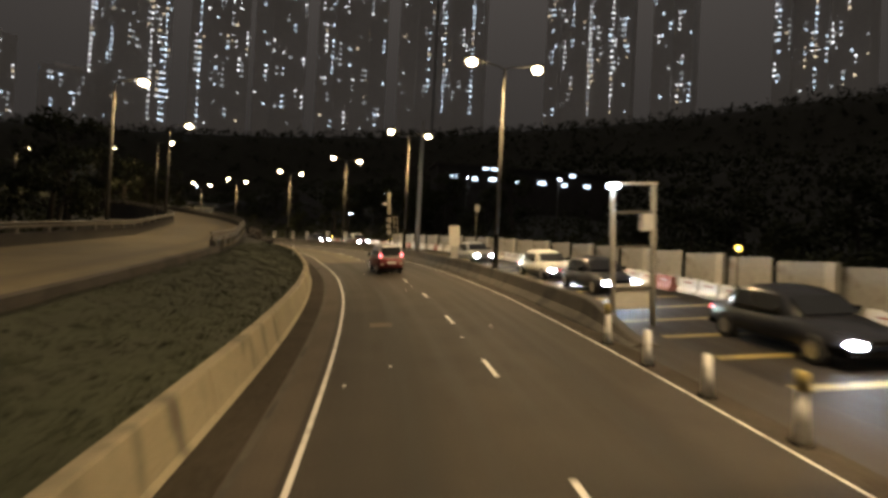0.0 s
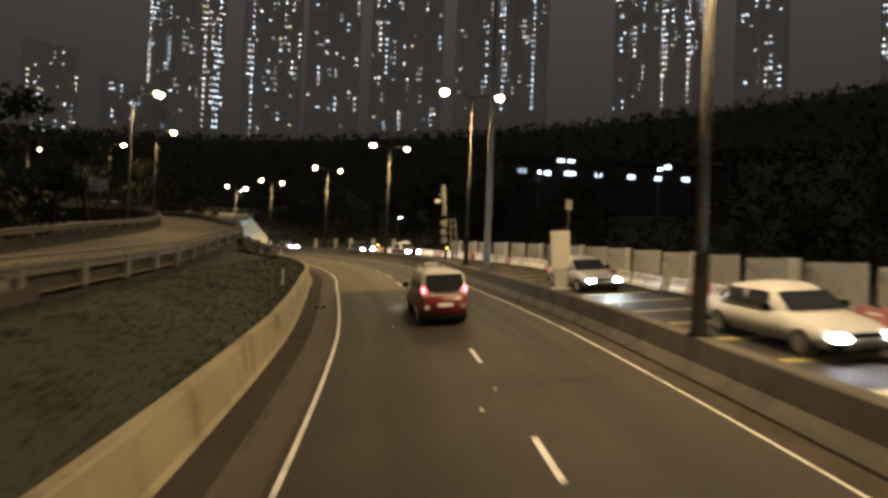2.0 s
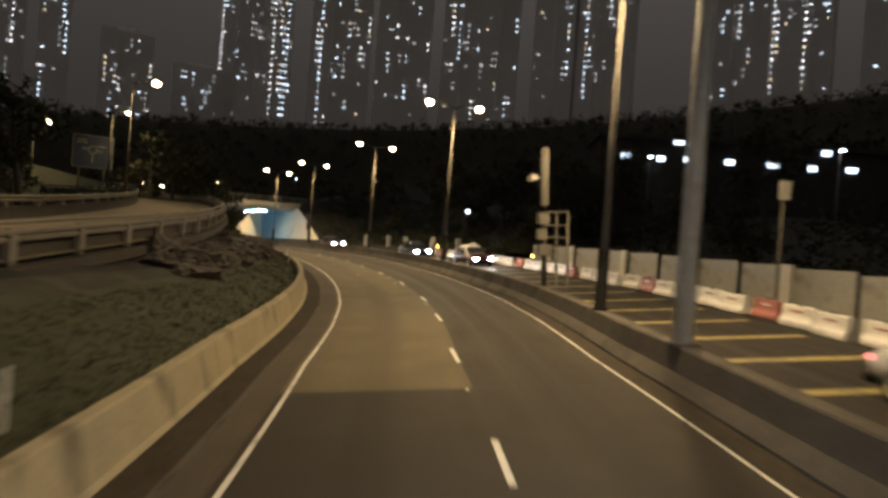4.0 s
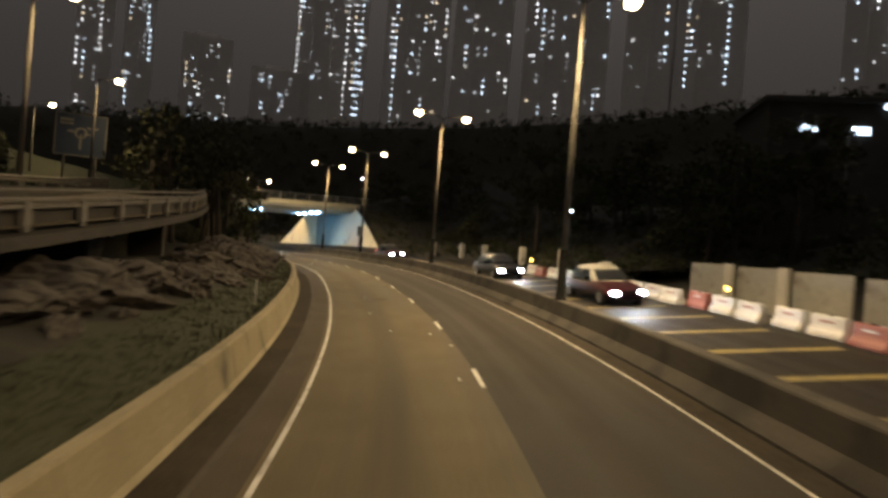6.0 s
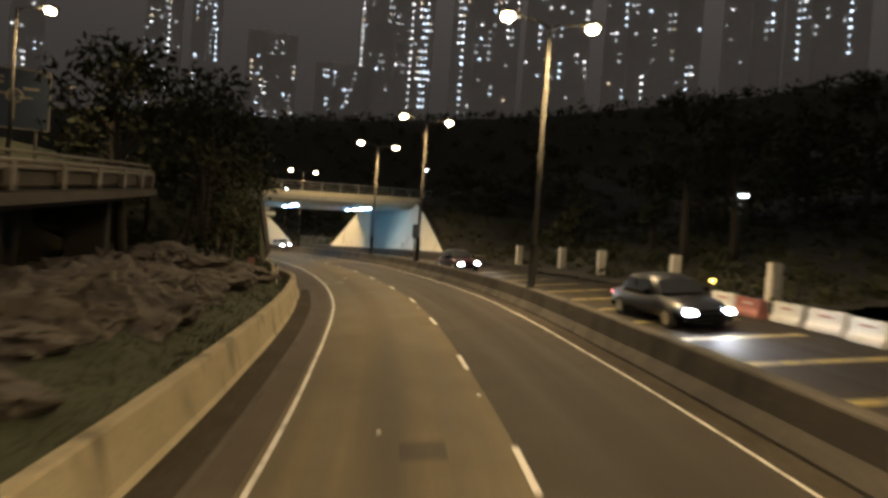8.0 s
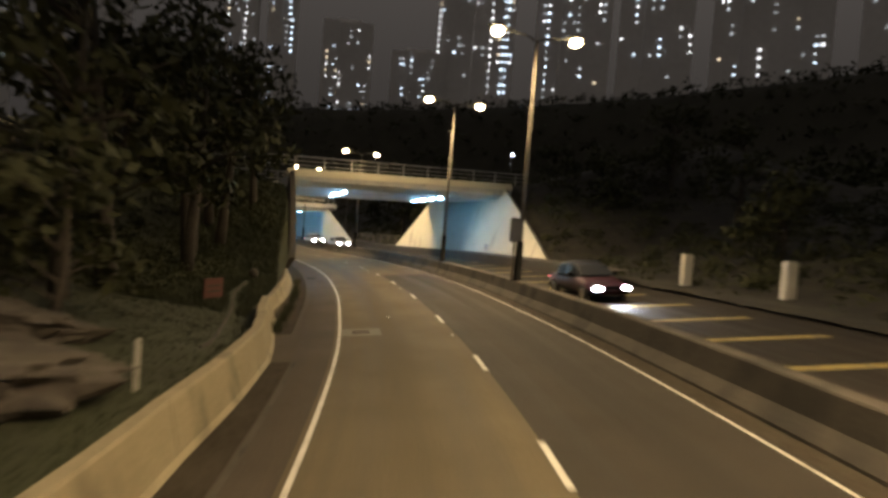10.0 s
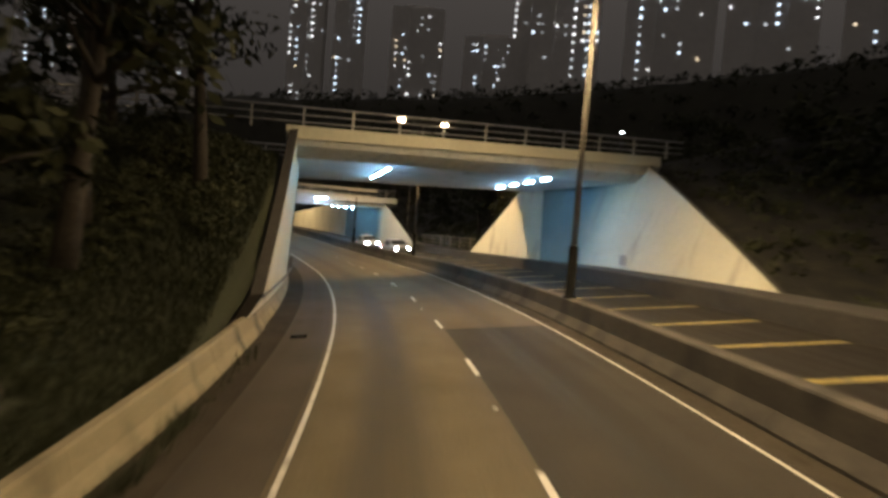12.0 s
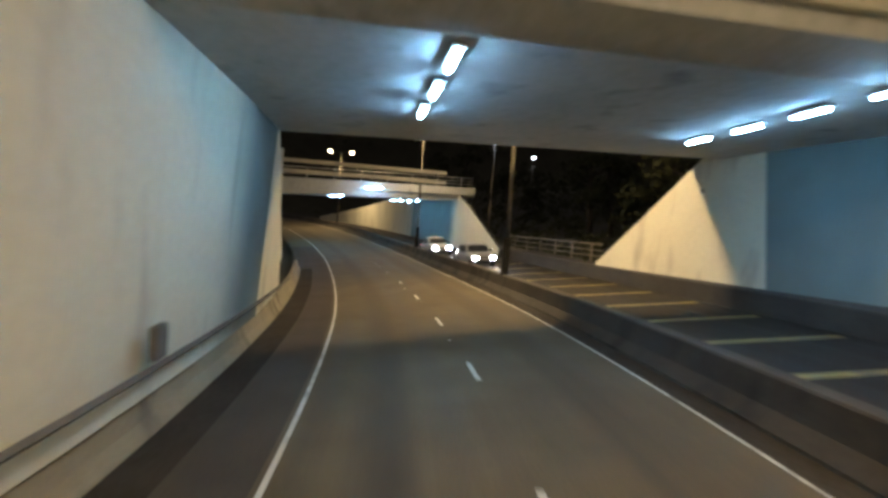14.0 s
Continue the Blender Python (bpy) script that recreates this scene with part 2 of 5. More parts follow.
BARK = surface("bark", (0.025, 0.02, 0.016), (0.06, 0.05, 0.04), 0.95, 8, 1.2, 0.7)
TOWER = surface("tower_wall", (0.70, 0.68, 0.65), (0.80, 0.78, 0.75), 0.9, 0.5, 0.06, 0)
HOARD = surface("hoarding_panel", (0.26, 0.25, 0.23), (0.36, 0.345, 0.315), 0.6, 5, 0.5, 0.08, dirt=(0.18, 0.16, 0.14), dirt_at=0.62)
MAST_GREY = surface("mast_paint", (0.13, 0.12, 0.10), (0.18, 0.165, 0.14), 0.6, 6, 0.7, 0.05, dirt=(0.11, 0.10, 0.085), dirt_at=0.58)
HOARD_POST = surface("hoarding_post", (0.42, 0.40, 0.36), (0.52, 0.5, 0.45), 0.6, 6, 0.7, 0.05)
RED_PLASTIC = surface("red_plastic", (0.25, 0.085, 0.07), (0.33, 0.125, 0.10), 0.5, 6, 1.2, 0.05, dirt=(0.2, 0.07, 0.05), dirt_at=0.62)
WHITE_PLASTIC = surface("white_plastic", (0.50, 0.485, 0.465), (0.64, 0.63, 0.60), 0.5, 6, 1.2, 0.05, dirt=(0.36, 0.33, 0.29), dirt_at=0.62)
RUBBER = surface("rubber", (0.012, 0.012, 0.012), (0.025, 0.025, 0.025), 0.85, 20, 2, 0.1)
CHROME = surface("alloy", (0.5, 0.5, 0.5), (0.62, 0.62, 0.62), 0.3, 10, 1, 0, metal=1)
LAMP_GLOW = glow("street_lamp_glow", (1.0, 0.80, 0.44), 42)
TUBE = glow("fluorescent_tube", (0.31, 0.655, 1.0), TUBE_GLOW)
HEADLIGHT = glow("headlight", (0.80, 0.90, 1.0), 260)
TAIL = glow("tail_lamp", (1.0, 0.16, 0.20), 5)
FLOOD = glow("floodlight", (0.78, 0.90, 1.0), 20)
WIN_COOL = glow("window_cool", (0.66, 0.82, 1.0), 3.6)
WIN_WHITE = glow("window_white", (0.92, 0.95, 1.0), 3.2)
WIN_WARM = glow("window_warm", (1.0, 0.82, 0.58), 1.9)
WIN_DIM = glow("window_dim", (0.80, 0.87, 0.95), 1.1)
AMBER = glow("amber_lamp", (1.0, 0.62, 0.1), 12)


# ---- mesh helpers ----
def mesh(name, verts, faces, material, uv=None, smooth=False):
    me = bpy.data.meshes.new(name)
    me.from_pydata([tuple(v) for v in verts], [], faces)
    if uv:
        layer = me.uv_layers.new(name="UVMap")
        for lp in me.loops:
            layer.data[lp.index].uv = uv[lp.vertex_index]
    for m in material if isinstance(material, (list, tuple)) else (material,):
        me.materials.append(m)
    if smooth:
        me.polygons.foreach_set("use_smooth", [True] * len(me.polygons))
    me.update()
    return me


def thing(name, me=None, m=None, label="", category="", group="", kind=""):
    ob = new(name, me)
    if m is not None:
        ob.matrix_world = m
    return tagged(ob, label, category, group, kind)


def part(name, me, parent, label="", m=None):
    ob = new(name, me)
    ob.parent = parent
    if m is not None:
        ob.matrix_basis = m
    return tagged(ob, label) if label else ob


def steps(a, b, d):
    n = max(1, int(round((b - a) / d)))
    return [a + (b - a) * i / n for i in range(n + 1)]


def sweep(name, profile, a, b, material, d=1.0, place=P, shift=None, closed=False, caps=False, smooth=False):
    """A profile of (l, h) drawn along the road from a to b. shift(s) gives an offset (dl, dh)."""
    verts, uv, faces = [], [], []
    ss, n = steps(a, b, d), len(profile)
    run = [0.0]
    for (l0, h0), (l1, h1) in zip(profile, profile[1:]):
        run.append(run[-1] + math.hypot(l1 - l0, h1 - h0))
    for s in ss:
        dl, dh = shift(s) if shift else (0, 0)
        for (l, h), r in zip(profile, run):
            verts.append(place(s, l + dl, h + dh))
            uv.append((profile[0][0] + r, s))
    m = n if closed else n - 1
    for i in range(len(ss) - 1):
        for j in range(m):
            j2 = (j + 1) % n
            faces.append((i * n + j, i * n + j2, (i + 1) * n + j2, (i + 1) * n + j))
    if caps:
        faces.append(tuple(range(n))[::-1])
        faces.append(tuple((len(ss) - 1) * n + j for j in range(n)))
    return mesh(name, verts, faces, material, uv, smooth)


def boxes(name, items, material, bevel=0.0):
    """One mesh of boxes: (centre, size) or (centre, size, turn about z)."""
    bm = bmesh.new()
    for it in items:
        c, sz = it[0], it[1]
        m = Matrix.Translation(c) @ Matrix.Rotation(it[2] if len(it) > 2 else 0, 4, "Z") @ Matrix.Diagonal((*sz, 1))
        bmesh.ops.create_cube(bm, size=1, matrix=m)
    if bevel:
        bmesh.ops.bevel(bm, geom=bm.edges[:], offset=bevel, segments=2, affect="EDGES", clamp_overlap=True)
    me = bpy.data.meshes.new(name)
    bm.to_mesh(me)
    bm.free()
    me.materials.append(material)
    return me


def tube_mesh(name, points, radii, material, sides=10, smooth=True):
    """A round tube along a list of points."""
    verts, faces = [], []
    pts = [Vector(p) for p in points]
    for i, p in enumerate(pts):
        t = (pts[min(i + 1, len(pts) - 1)] - pts[max(i - 1, 0)]).normalized()
        a = t.cross(Vector((0, 0, 1)) if abs(t.z) < 0.9 else Vector((1, 0, 0))).normalized()
        b = t.cross(a)
        for j in range(sides):
            w = 2 * math.pi * j / sides
            verts.append(p + radii[i] * (a * math.cos(w) + b * math.sin(w)))
    for i in range(len(pts) - 1):
        for j in range(sides):
            k = (j + 1) % sides
            faces.append((i * sides + j, i * sides + k, (i + 1) * sides + k, (i + 1) * sides + j))
    faces.append(tuple(range(sides))[::-1])
    faces.append(tuple((len(pts) - 1) * sides + j for j in range(sides)))
    return mesh(name, verts, faces, material, None, smooth)


def ellipsoid(name, centre, size, material, seg=16, rings=8, cut=None):
    bm = bmesh.new()
    bmesh.ops.create_uvsphere(bm, u_segments=seg, v_segments=rings, radius=0.5, matrix=Matrix.Translation(centre) @ Matrix.Diagonal((*size, 1)))
    me = bpy.data.meshes.new(name)
    bm.to_mesh(me)
    bm.free()
    me.materials.append(material)
    me.polygons.foreach_set("use_smooth", [True] * len(me.polygons))
    return me


def prism(name, outline, axis_from, axis_to, material, bevel=0.0):
    """An outline of (y, z) pulled from x=axis_from to x=axis_to."""
    bm = bmesh.new()
    a = [bm.verts.new((axis_from, y, z)) for y, z in outline]
    b = [bm.verts.new((axis_to, y, z)) for y, z in outline]
    bm.faces.new(a[::-1])
    bm.faces.new(b)
    for i in range(len(a)):
        j = (i + 1) % len(a)
        bm.faces.new((a[i], a[j], b[j], b[i]))
    bmesh.ops.recalc_face_normals(bm, faces=bm.faces)
    if bevel:
        bmesh.ops.bevel(bm, geom=bm.edges[:], offset=bevel, segments=2, affect="EDGES", clamp_overlap=True)
    me = bpy.data.meshes.new(name)
    bm.to_mesh(me)
    bm.free()
    me.materials.append(material)
    return me


def smoothstep(a, b, x):
    t = min(1.0, max(0.0, (x - a) / (b - a)))
    return t * t * (3 - 2 * t)


# ---- ground and large structure ----
RAMP_S = [-200, -75, -62, -50, -34, -25, -13, 2, 9, 23, 40, 60, 90]
RAMP_H = [0.4, 1.45, 1.70, 1.90, 2.02, 2.40, 2.85, 3.65, 4.02, 5.0, 5.9, 6.9, 8.2]
RAMP_L = [-8.9, -8.9, -8.9, -8.9, -8.9, -8.9, -8.9, -9.1, -9.4, -10.3, -14.0, -21.0, -36.0]


def ramp_h(s):
    return float(np.interp(s, RAMP_S, RAMP_H))


def ramp_l(s):
    return float(np.interp(s, RAMP_S, RAMP_L))


def left_bank(s):
    """How high the bank beside the first bridge stands over the verge."""
    return 5.6 * smoothstep(44, 57.5, s) * (1 - smoothstep(66.5, 76, s))


def right_bank(s, l):
    """The fill behind the walls of the first bridge."""
    top = float(np.interp(s, [48.5, 61.2, 68.8, 71.2, 79], [0.0, 5.9, 5.7, 5.0, 0.0]))
    wall = float(np.interp(s, [49, 61.2, 68.8, 71.2, 78.5], [11.6, 14.3, 12.0, 11.8, 10.6]))
    return top * smoothstep(wall + 0.2, wall + 0.9, l)


def build_ground():
    """One sheet out to the horizon, low under the roads, rising to hills round about."""
    fine = [-1600, -900, -620, -460] + list(np.arange(-380, 381, 6.0)) + [460, 620, 900, 1600]
    xs, ys = np.array(fine) - 40, np.array(fine) + 70
    X, Y = np.meshgrid(xs, ys)
    px, py = X.ravel(), Y.ravel()
    sl = slice(0, None, 6)
    cx, cy, cs, ct = _x[sl], _y[sl], _s[sl], _th[sl]
    near = np.array([np.argmin((cx - a) ** 2 + (cy - b) ** 2) for a, b in zip(px, py)])
    s = cs[near]
    lat = (px - cx[near]) * np.cos(ct[near]) + (py - cy[near]) * np.sin(ct[near])
    far = np.hypot(px - cx[near], py - cy[near])
    verts = []
    for x, y, si, li, fi in zip(px, py, s, lat, far):
        side = li if abs(li) > 0.1 else 0.1
        d = fi
        level = -0.085 * side if d < 60 else -0.085 * math.copysign(60, side)
        if -16.5 < side < 12.5 and d < 17:
            h = -0.6 + rise(si)
        elif side > 0:
            h = -0.4 + rise(si) + 0.35 * level + 9 * smoothstep(16, 60, d) * smoothstep(-15, 30, si) + 46 * smoothstep(70, 290, d)
        else:
            h = min(ramp_h(si), 7) - 0.9 + 7 * smoothstep(22, 60, d) * smoothstep(-60, 20, si) + 46 * smoothstep(60, 300, d)
        h += (noise.noise(Vector((x / 23, y / 23, 0))) * 1.6 + noise.noise(Vector((x / 70, y / 70, 5))) * 5) * smoothstep(16, 60, d)
        # the wooded ridge that the tower blocks stand behind
        r = math.hypot(x + 30, y - 60)
        h += max(0.0, 45 - h) * smoothstep(140, 180, y) * smoothstep(192, 222, r) * (1 - smoothstep(252, 300, r))
        verts.append(TILT @ Vector((x, y, h)))
    n = len(xs)
    faces = [(i * n + j, i * n + j + 1, (i + 1) * n + j + 1, (i + 1) * n + j) for i in range(n - 1) for j in range(n - 1)]
    return thing("ground", mesh("ground", verts, faces, SOIL, None, True), None, "dark wooded hillside earth round the roads", "ground", kind="structure")


hills = build_ground()

def edge_shift(s):
    return (float(np.interp(s, [14, 28, 50, 62, 80], [0, 0.19, 0.19, 0.10, 0])), 0)


road = thing("road", sweep("road", [(-5.6, 0), (-3.42, 0), (0, 0), (3.6, 0), (4.8, 0)], -130, 330, ASPHALT, 1.0), None,
             "brown-lit worn asphalt carriageway with two lanes", "road", kind="structure")
part("resurfaced_lane", sweep("resurfaced_lane", [(0.12, 0.005), (1.6, 0.005), (3.5, 0.005)], -28, 48.9, ASPHALT_NEW, 1.0), road, "darker newer asphalt strip")
part("resurfaced_lane", sweep("resurfaced_lanes", [(-3.45, 0.005), (-1.7, 0.005), (0, 0.005), (1.7, 0.005), (3.5, 0.005)], -130, -28.01, ASPHALT_NEW, 1.0), road, "darker newer asphalt over both lanes")
part("shoulder", sweep("shoulder", [(-5.5, 0.005), (-4.4, 0.005), (-3.42, 0.005)], -130, 110, ASPHALT_EDGE, 1.0, shift=edge_shift), road, "dark dirty hard shoulder")
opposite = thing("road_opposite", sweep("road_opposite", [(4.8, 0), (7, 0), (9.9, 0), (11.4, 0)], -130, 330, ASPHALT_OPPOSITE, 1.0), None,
                 "asphalt carriageway for oncoming traffic, darkened for light falling off", "road", kind="structure")
for nm, l0, w, sh in (("edge_line", -3.29, 0.085, edge_shift), ("edge_line", 3.2, 0.06, None)):
    part(nm, sweep(nm, [(l0 - w / 2, 0.010), (l0 + w / 2, 0.010)], -130, 330, PAINT, 1.0, shift=sh), road, "worn white edge line")
dash = sweep("lane_dash", [(-0.05, 0.010), (0.05, 0.010)], 0, 1.42, PAINT, 0.4, place=lambda s, l, h: Vector((l, s, h)))
starts = [-37.75 - 6.0 * i for i in range(12)] + [-32.0, -26.0, -20.6, -15.9, -9.6, -3.2, 3.1, 8.9, 14.7, 20.2, 25.6, 31.6, 37.7, 43.7] + [49.05 + 6.1 * i for i in range(38)]
for s in starts:
    part("lane_dash", dash, road, "", on_road(s, 0.09))
# reflecting studs beside the dashes
stud = boxes("road_stud", [((0, 0, 0.012), (0.065, 0.065, 0.018))], WHITE_PLASTIC, 0.006)
for s in starts[::2]:
    part("road_stud", stud, road, "", on_road(s + 3.9, 0.0))
# square of old utility cover and patches in the left lane
part("utility_patch", sweep("utility_patch", [(-3.1, 0.008), (-1.93, 0.008)], 29.9, 31.0, ASPHALT_PALE, 0.4), road, "pale square reinstatement patch")
part("utility_cover", sweep("utility_cover", [(-2.75, 0.012), (-2.25, 0.012)], 30.2, 30.7, ASPHALT_EDGE, 0.3), road, "dark iron cover")
part("utility_cover", sweep("utility_cover_b", [(-1.5, 0.008), (-0.85, 0.008)], 4.2, 4.85, ASPHALT_EDGE, 0.4), road, "dark iron cover")
part("utility_patch", sweep("utility_patch_b", [(-2.42, 0.009), (-1.75, 0.009)], -55.9, -55.2, ASPHALT, 0.35), road, "pale square reinstatement patch")
for s, l in ((-61.9, -2.9), (-60.6, -2.0), (-56.4, 1.1), (-47.0, -0.45), (-38.6, -1.6), (-9.0, -0.3), (-3.3, -1.45), (-4.0, -0.35), (0.4, -1.9), (5.3, -1.8), (33.0, -1.5)):
    part("road_stud", stud, road, "", on_road(s, l))
part("drain_grate", sweep("drain_grate", [(-4.25, 0.010), (-3.8, 0.010)], 48.4, 48.9, BLACK, 0.3), road, "iron drain grate")
part("drain_grate", sweep("drain_grate_b", [(-4.25, 0.010), (-3.8, 0.010)], -33.4, -32.8, BLACK, 0.3), road, "iron drain grate")

# yellow bars across the oncoming lane, closer and closer towards its end
s = -68.0
while s < 92:
    part("yellow_bar", sweep("yellow_bar", [(5.2, 0.008), (9.9, 0.008)], s - 0.16, s + 0.16, YELLOW, 0.16), opposite)
    s += 2.3 + 0.75 * smoothstep(-45, 62, s)


# ---- left-hand concrete barrier ----
def barrier_shift(s):
    return (-0.16 - 0.10 * smoothstep(-56, -68, s), -0.21)


PROFILE = [(-4.36, -0.02), (-4.38, 0.07), (-4.60, 0.30), (-4.70, 0.98), (-4.73, 1.02), (-4.92, 1.02), (-4.95, 0.98), (-5.05, 0.2)]
def sectioned(profile, a, b, material, length, label, shift=None):
    """A barrier cast in lengths with narrow joints."""
    ob = thing("barrier", None, None, label, "barrier")
    n = max(1, round((b - a) / length))
    for i in range(n):
        s0, s1 = a + (b - a) * i / n, a + (b - a) * (i + 1) / n
        part("section", sweep("section", profile, s0 + 0.008, s1 - 0.008, material, 1.0, shift=shift, caps=True), ob)
    return ob


sectioned(PROFILE, -130, 21.5, CONCRETE, 6.0, "stained cream concrete crash barrier beside the road", barrier_shift)
# its end swings outwards
def tail_place(s, l, h):
    out = float(np.interp(s, [21.5, 24.0, 27.0, 29.0, 31.0, 33.4], [-0.16, -0.05, -0.02, -0.20, -0.45, -0.62]))
    back = 0.04 * smoothstep(26.5, 31.5, s) if l < -4.8 else 0.0
    return P(s, l + out - back, h - 0.21)


flare = thing("barrier", None, None, "broad flared end of the cream concrete barrier", "barrier")
for a, b in ((21.51, 27.4), (27.415, 33.4)):
    part("section", sweep("section", PROFILE, a, b, CONCRETE, 0.4, place=tail_place, caps=True), flare)
LOW = [(-4.98, -0.02), (-5.0, 0.08), (-5.12, 0.28), (-5.18, 0.61), (-5.21, 0.65), (-5.36, 0.65), (-5.39, 0.61), (-5.48, 0.1)]
sectioned(LOW, 33.42, 50.2, CONCRETE, 6.0, "cream concrete barrier leading to the bridge wall", lambda s: (-0.16 - 0.27 * (1 - smoothstep(33, 43, s)), -0.20 * (1 - smoothstep(34, 42, s))))
sectioned([(l - 0.22, h - 0.02) for l, h in LOW], 50.22, 90, CONCRETE, 6.0, "concrete barrier along the foot of the bridge wall")
part("gutter", sweep("gutter_far", [(-5.3, 0.014), (-5.0, 0.014), (-4.6, 0.009), (-4.45, 0.007)], 30.5, 90, DIRT, 1.0), road, "dirt-filled gutter at the barrier's foot")
part_gutter = sweep("gutter", [(-4.9, 0.014), (-4.5, 0.014), (-4.2, 0.009), (-4.1, 0.007)], -130, 27, DIRT, 1.0)
part("channel_edge", sweep("channel_edge", [(-4.06, 0.012), (-3.97, 0.012)], -130, 27, CONCRETE_OLD, 1.0), road, "pale worn edge of the drainage channel")
part("gutter", part_gutter, road, "dirt-filled gutter at the barrier's foot")

part("gutter", sweep("gutter_median", [(3.26, 0.0085), (3.4, 0.010), (3.72, 0.03)], -130, 130, DIRT, 1.0), road, "dirt gathered along the median barrier")

# ---- median barrier with the lamp posts on it ----
MED = [(3.66, -0.02), (3.68, 0.08), (3.90, 0.30), (4.02, 0.72), (4.06, 0.75), (4.34, 0.75), (4.38, 0.72), (4.50, 0.30), (4.72, 0.08), (4.74, -0.02)]
part("median_strip", sweep("median_strip", [(3.26, 0.006), (4.2, 0.006), (5.1, 0.006)], -130, -48, ASPHALT_NEW, 1.0), road, "dark asphalt strip under the bollards")


def nose_place(s, l, h):
    return P(s, 4.2 + (l - 4.2) * (0.75 + 0.25 * smoothstep(-60, -56, s)), h * (0.12 + 0.88 * smoothstep(-60, -56, s)))


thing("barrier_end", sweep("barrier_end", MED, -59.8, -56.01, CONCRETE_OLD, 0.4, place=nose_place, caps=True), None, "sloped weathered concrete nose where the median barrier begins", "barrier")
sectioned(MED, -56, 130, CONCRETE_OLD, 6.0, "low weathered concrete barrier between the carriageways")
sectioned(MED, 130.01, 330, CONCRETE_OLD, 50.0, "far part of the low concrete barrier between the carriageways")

# ---- slopes beside the road ----
def verge_h(s, l):
    """Height of the verge between the barrier and the ramp."""
    t = (-5.1 - l) / 3.8
    if s < 31.5:
        top = min(ramp_h(s) - 0.12, float(np.interp(s, [-34, -26, -14, 2], [3.0, 2.15, 1.8, 1.7])))
        base = 0.62
        if l < -8.95:
            here = top - (0.55 if s < -22 else 0.0) - 0.02
        else:
            here = base + (top - base) * (t ** 0.8 if t > 0 else 0)
        blend = smoothstep(22, 31.5, s)
        return here * (1 - blend) + (0.34 + 0.26 * max(0, -5.8 - l)) * blend
    return 0.34 + 0.26 * max(0, -5.8 - l)


def channel_l(s):
    """The line of the small drain kerb on the verge."""
    return float(np.interp(s, [20, 26.5, 29.5, 33, 35.2, 37, 41], [-5.45, -5.66, -6.1, -6.45, -6.8, -6.92, -6.95]))


def slope(name, s0, s1, ls, d, material, f, label, lean=None):
    verts, faces, uv = [], [], []
    ss = steps(s0, s1, d)
    for s in ss:
        for l in ls:
            p = flat(s, l + (lean(s, l) if lean else 0.0), f(s, l))
            p.z += 0.09 * noise.noise(Vector((p.x * 0.9, p.y * 0.9, 3))) + 0.03 * noise.noise(Vector((p.x * 4, p.y * 4, 1)))
            verts.append(TILT @ p)
    n = len(ls)
    faces = [(i * n + j, (i + 1) * n + j, (i + 1) * n + j + 1, i * n + j + 1) for i in range(len(ss) - 1) for j in range(n - 1)]
    return thing(name, mesh(name, verts, faces, material, None, True), None, label, "ground", kind="structure")


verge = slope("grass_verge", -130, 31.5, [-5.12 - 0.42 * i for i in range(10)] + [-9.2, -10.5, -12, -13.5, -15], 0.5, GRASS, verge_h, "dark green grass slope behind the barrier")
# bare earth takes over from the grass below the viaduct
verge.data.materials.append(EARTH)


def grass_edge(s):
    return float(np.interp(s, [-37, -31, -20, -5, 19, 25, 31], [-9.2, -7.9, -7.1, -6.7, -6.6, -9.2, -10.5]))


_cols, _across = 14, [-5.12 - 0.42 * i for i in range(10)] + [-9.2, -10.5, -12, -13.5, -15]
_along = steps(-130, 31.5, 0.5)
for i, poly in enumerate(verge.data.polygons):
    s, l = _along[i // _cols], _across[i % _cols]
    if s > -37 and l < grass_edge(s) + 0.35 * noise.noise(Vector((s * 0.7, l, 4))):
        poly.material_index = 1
slope("embankment", 31.52, 82, [-5.70, -5.72, -5.9, -6.3] + [-7.0 - 0.8 * i for i in range(32)], 1.0, GRASS,
      lambda s, l: verge_h(s, l) + left_bank(s) * smoothstep(-5.3, -5.9, l) + 0.0, "dark overgrown embankment below the trees",
      lambda s, l: 0.78 * smoothstep(46.5, 54, s) * (1 - smoothstep(66, 70, s)) * (1 - smoothstep(-5.7, -7.0, l)) + (0.3 * smoothstep(45, 48, s) * (1 - smoothstep(48.6, 51, s)) if l > -5.71 else 0.0))
slope("embankment_right", 14, 130, [11.2 + 0.4 * i for i in range(16)] + [18 + 1.2 * i for i in range(19)], 0.8, EARTH,
      lambda s, l: 0.1 + right_bank(s, l) + 0.20 * max(0, l - 13.5) * smoothstep(10, 30, s), "dark overgrown earth bank beyond the oncoming lane")

# ---- the ramp that climbs on the left ----
def ramp_place(s, l, h):
    return P(s, ramp_l(s) + l, ramp_h(s) + h - 0.085 * l)


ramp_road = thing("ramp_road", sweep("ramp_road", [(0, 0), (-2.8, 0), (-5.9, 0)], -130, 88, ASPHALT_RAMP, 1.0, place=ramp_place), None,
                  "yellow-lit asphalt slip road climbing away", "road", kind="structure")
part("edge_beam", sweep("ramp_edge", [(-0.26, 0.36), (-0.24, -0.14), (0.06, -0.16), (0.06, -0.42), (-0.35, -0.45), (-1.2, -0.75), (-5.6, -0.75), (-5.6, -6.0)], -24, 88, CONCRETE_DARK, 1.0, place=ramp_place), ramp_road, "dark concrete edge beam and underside")
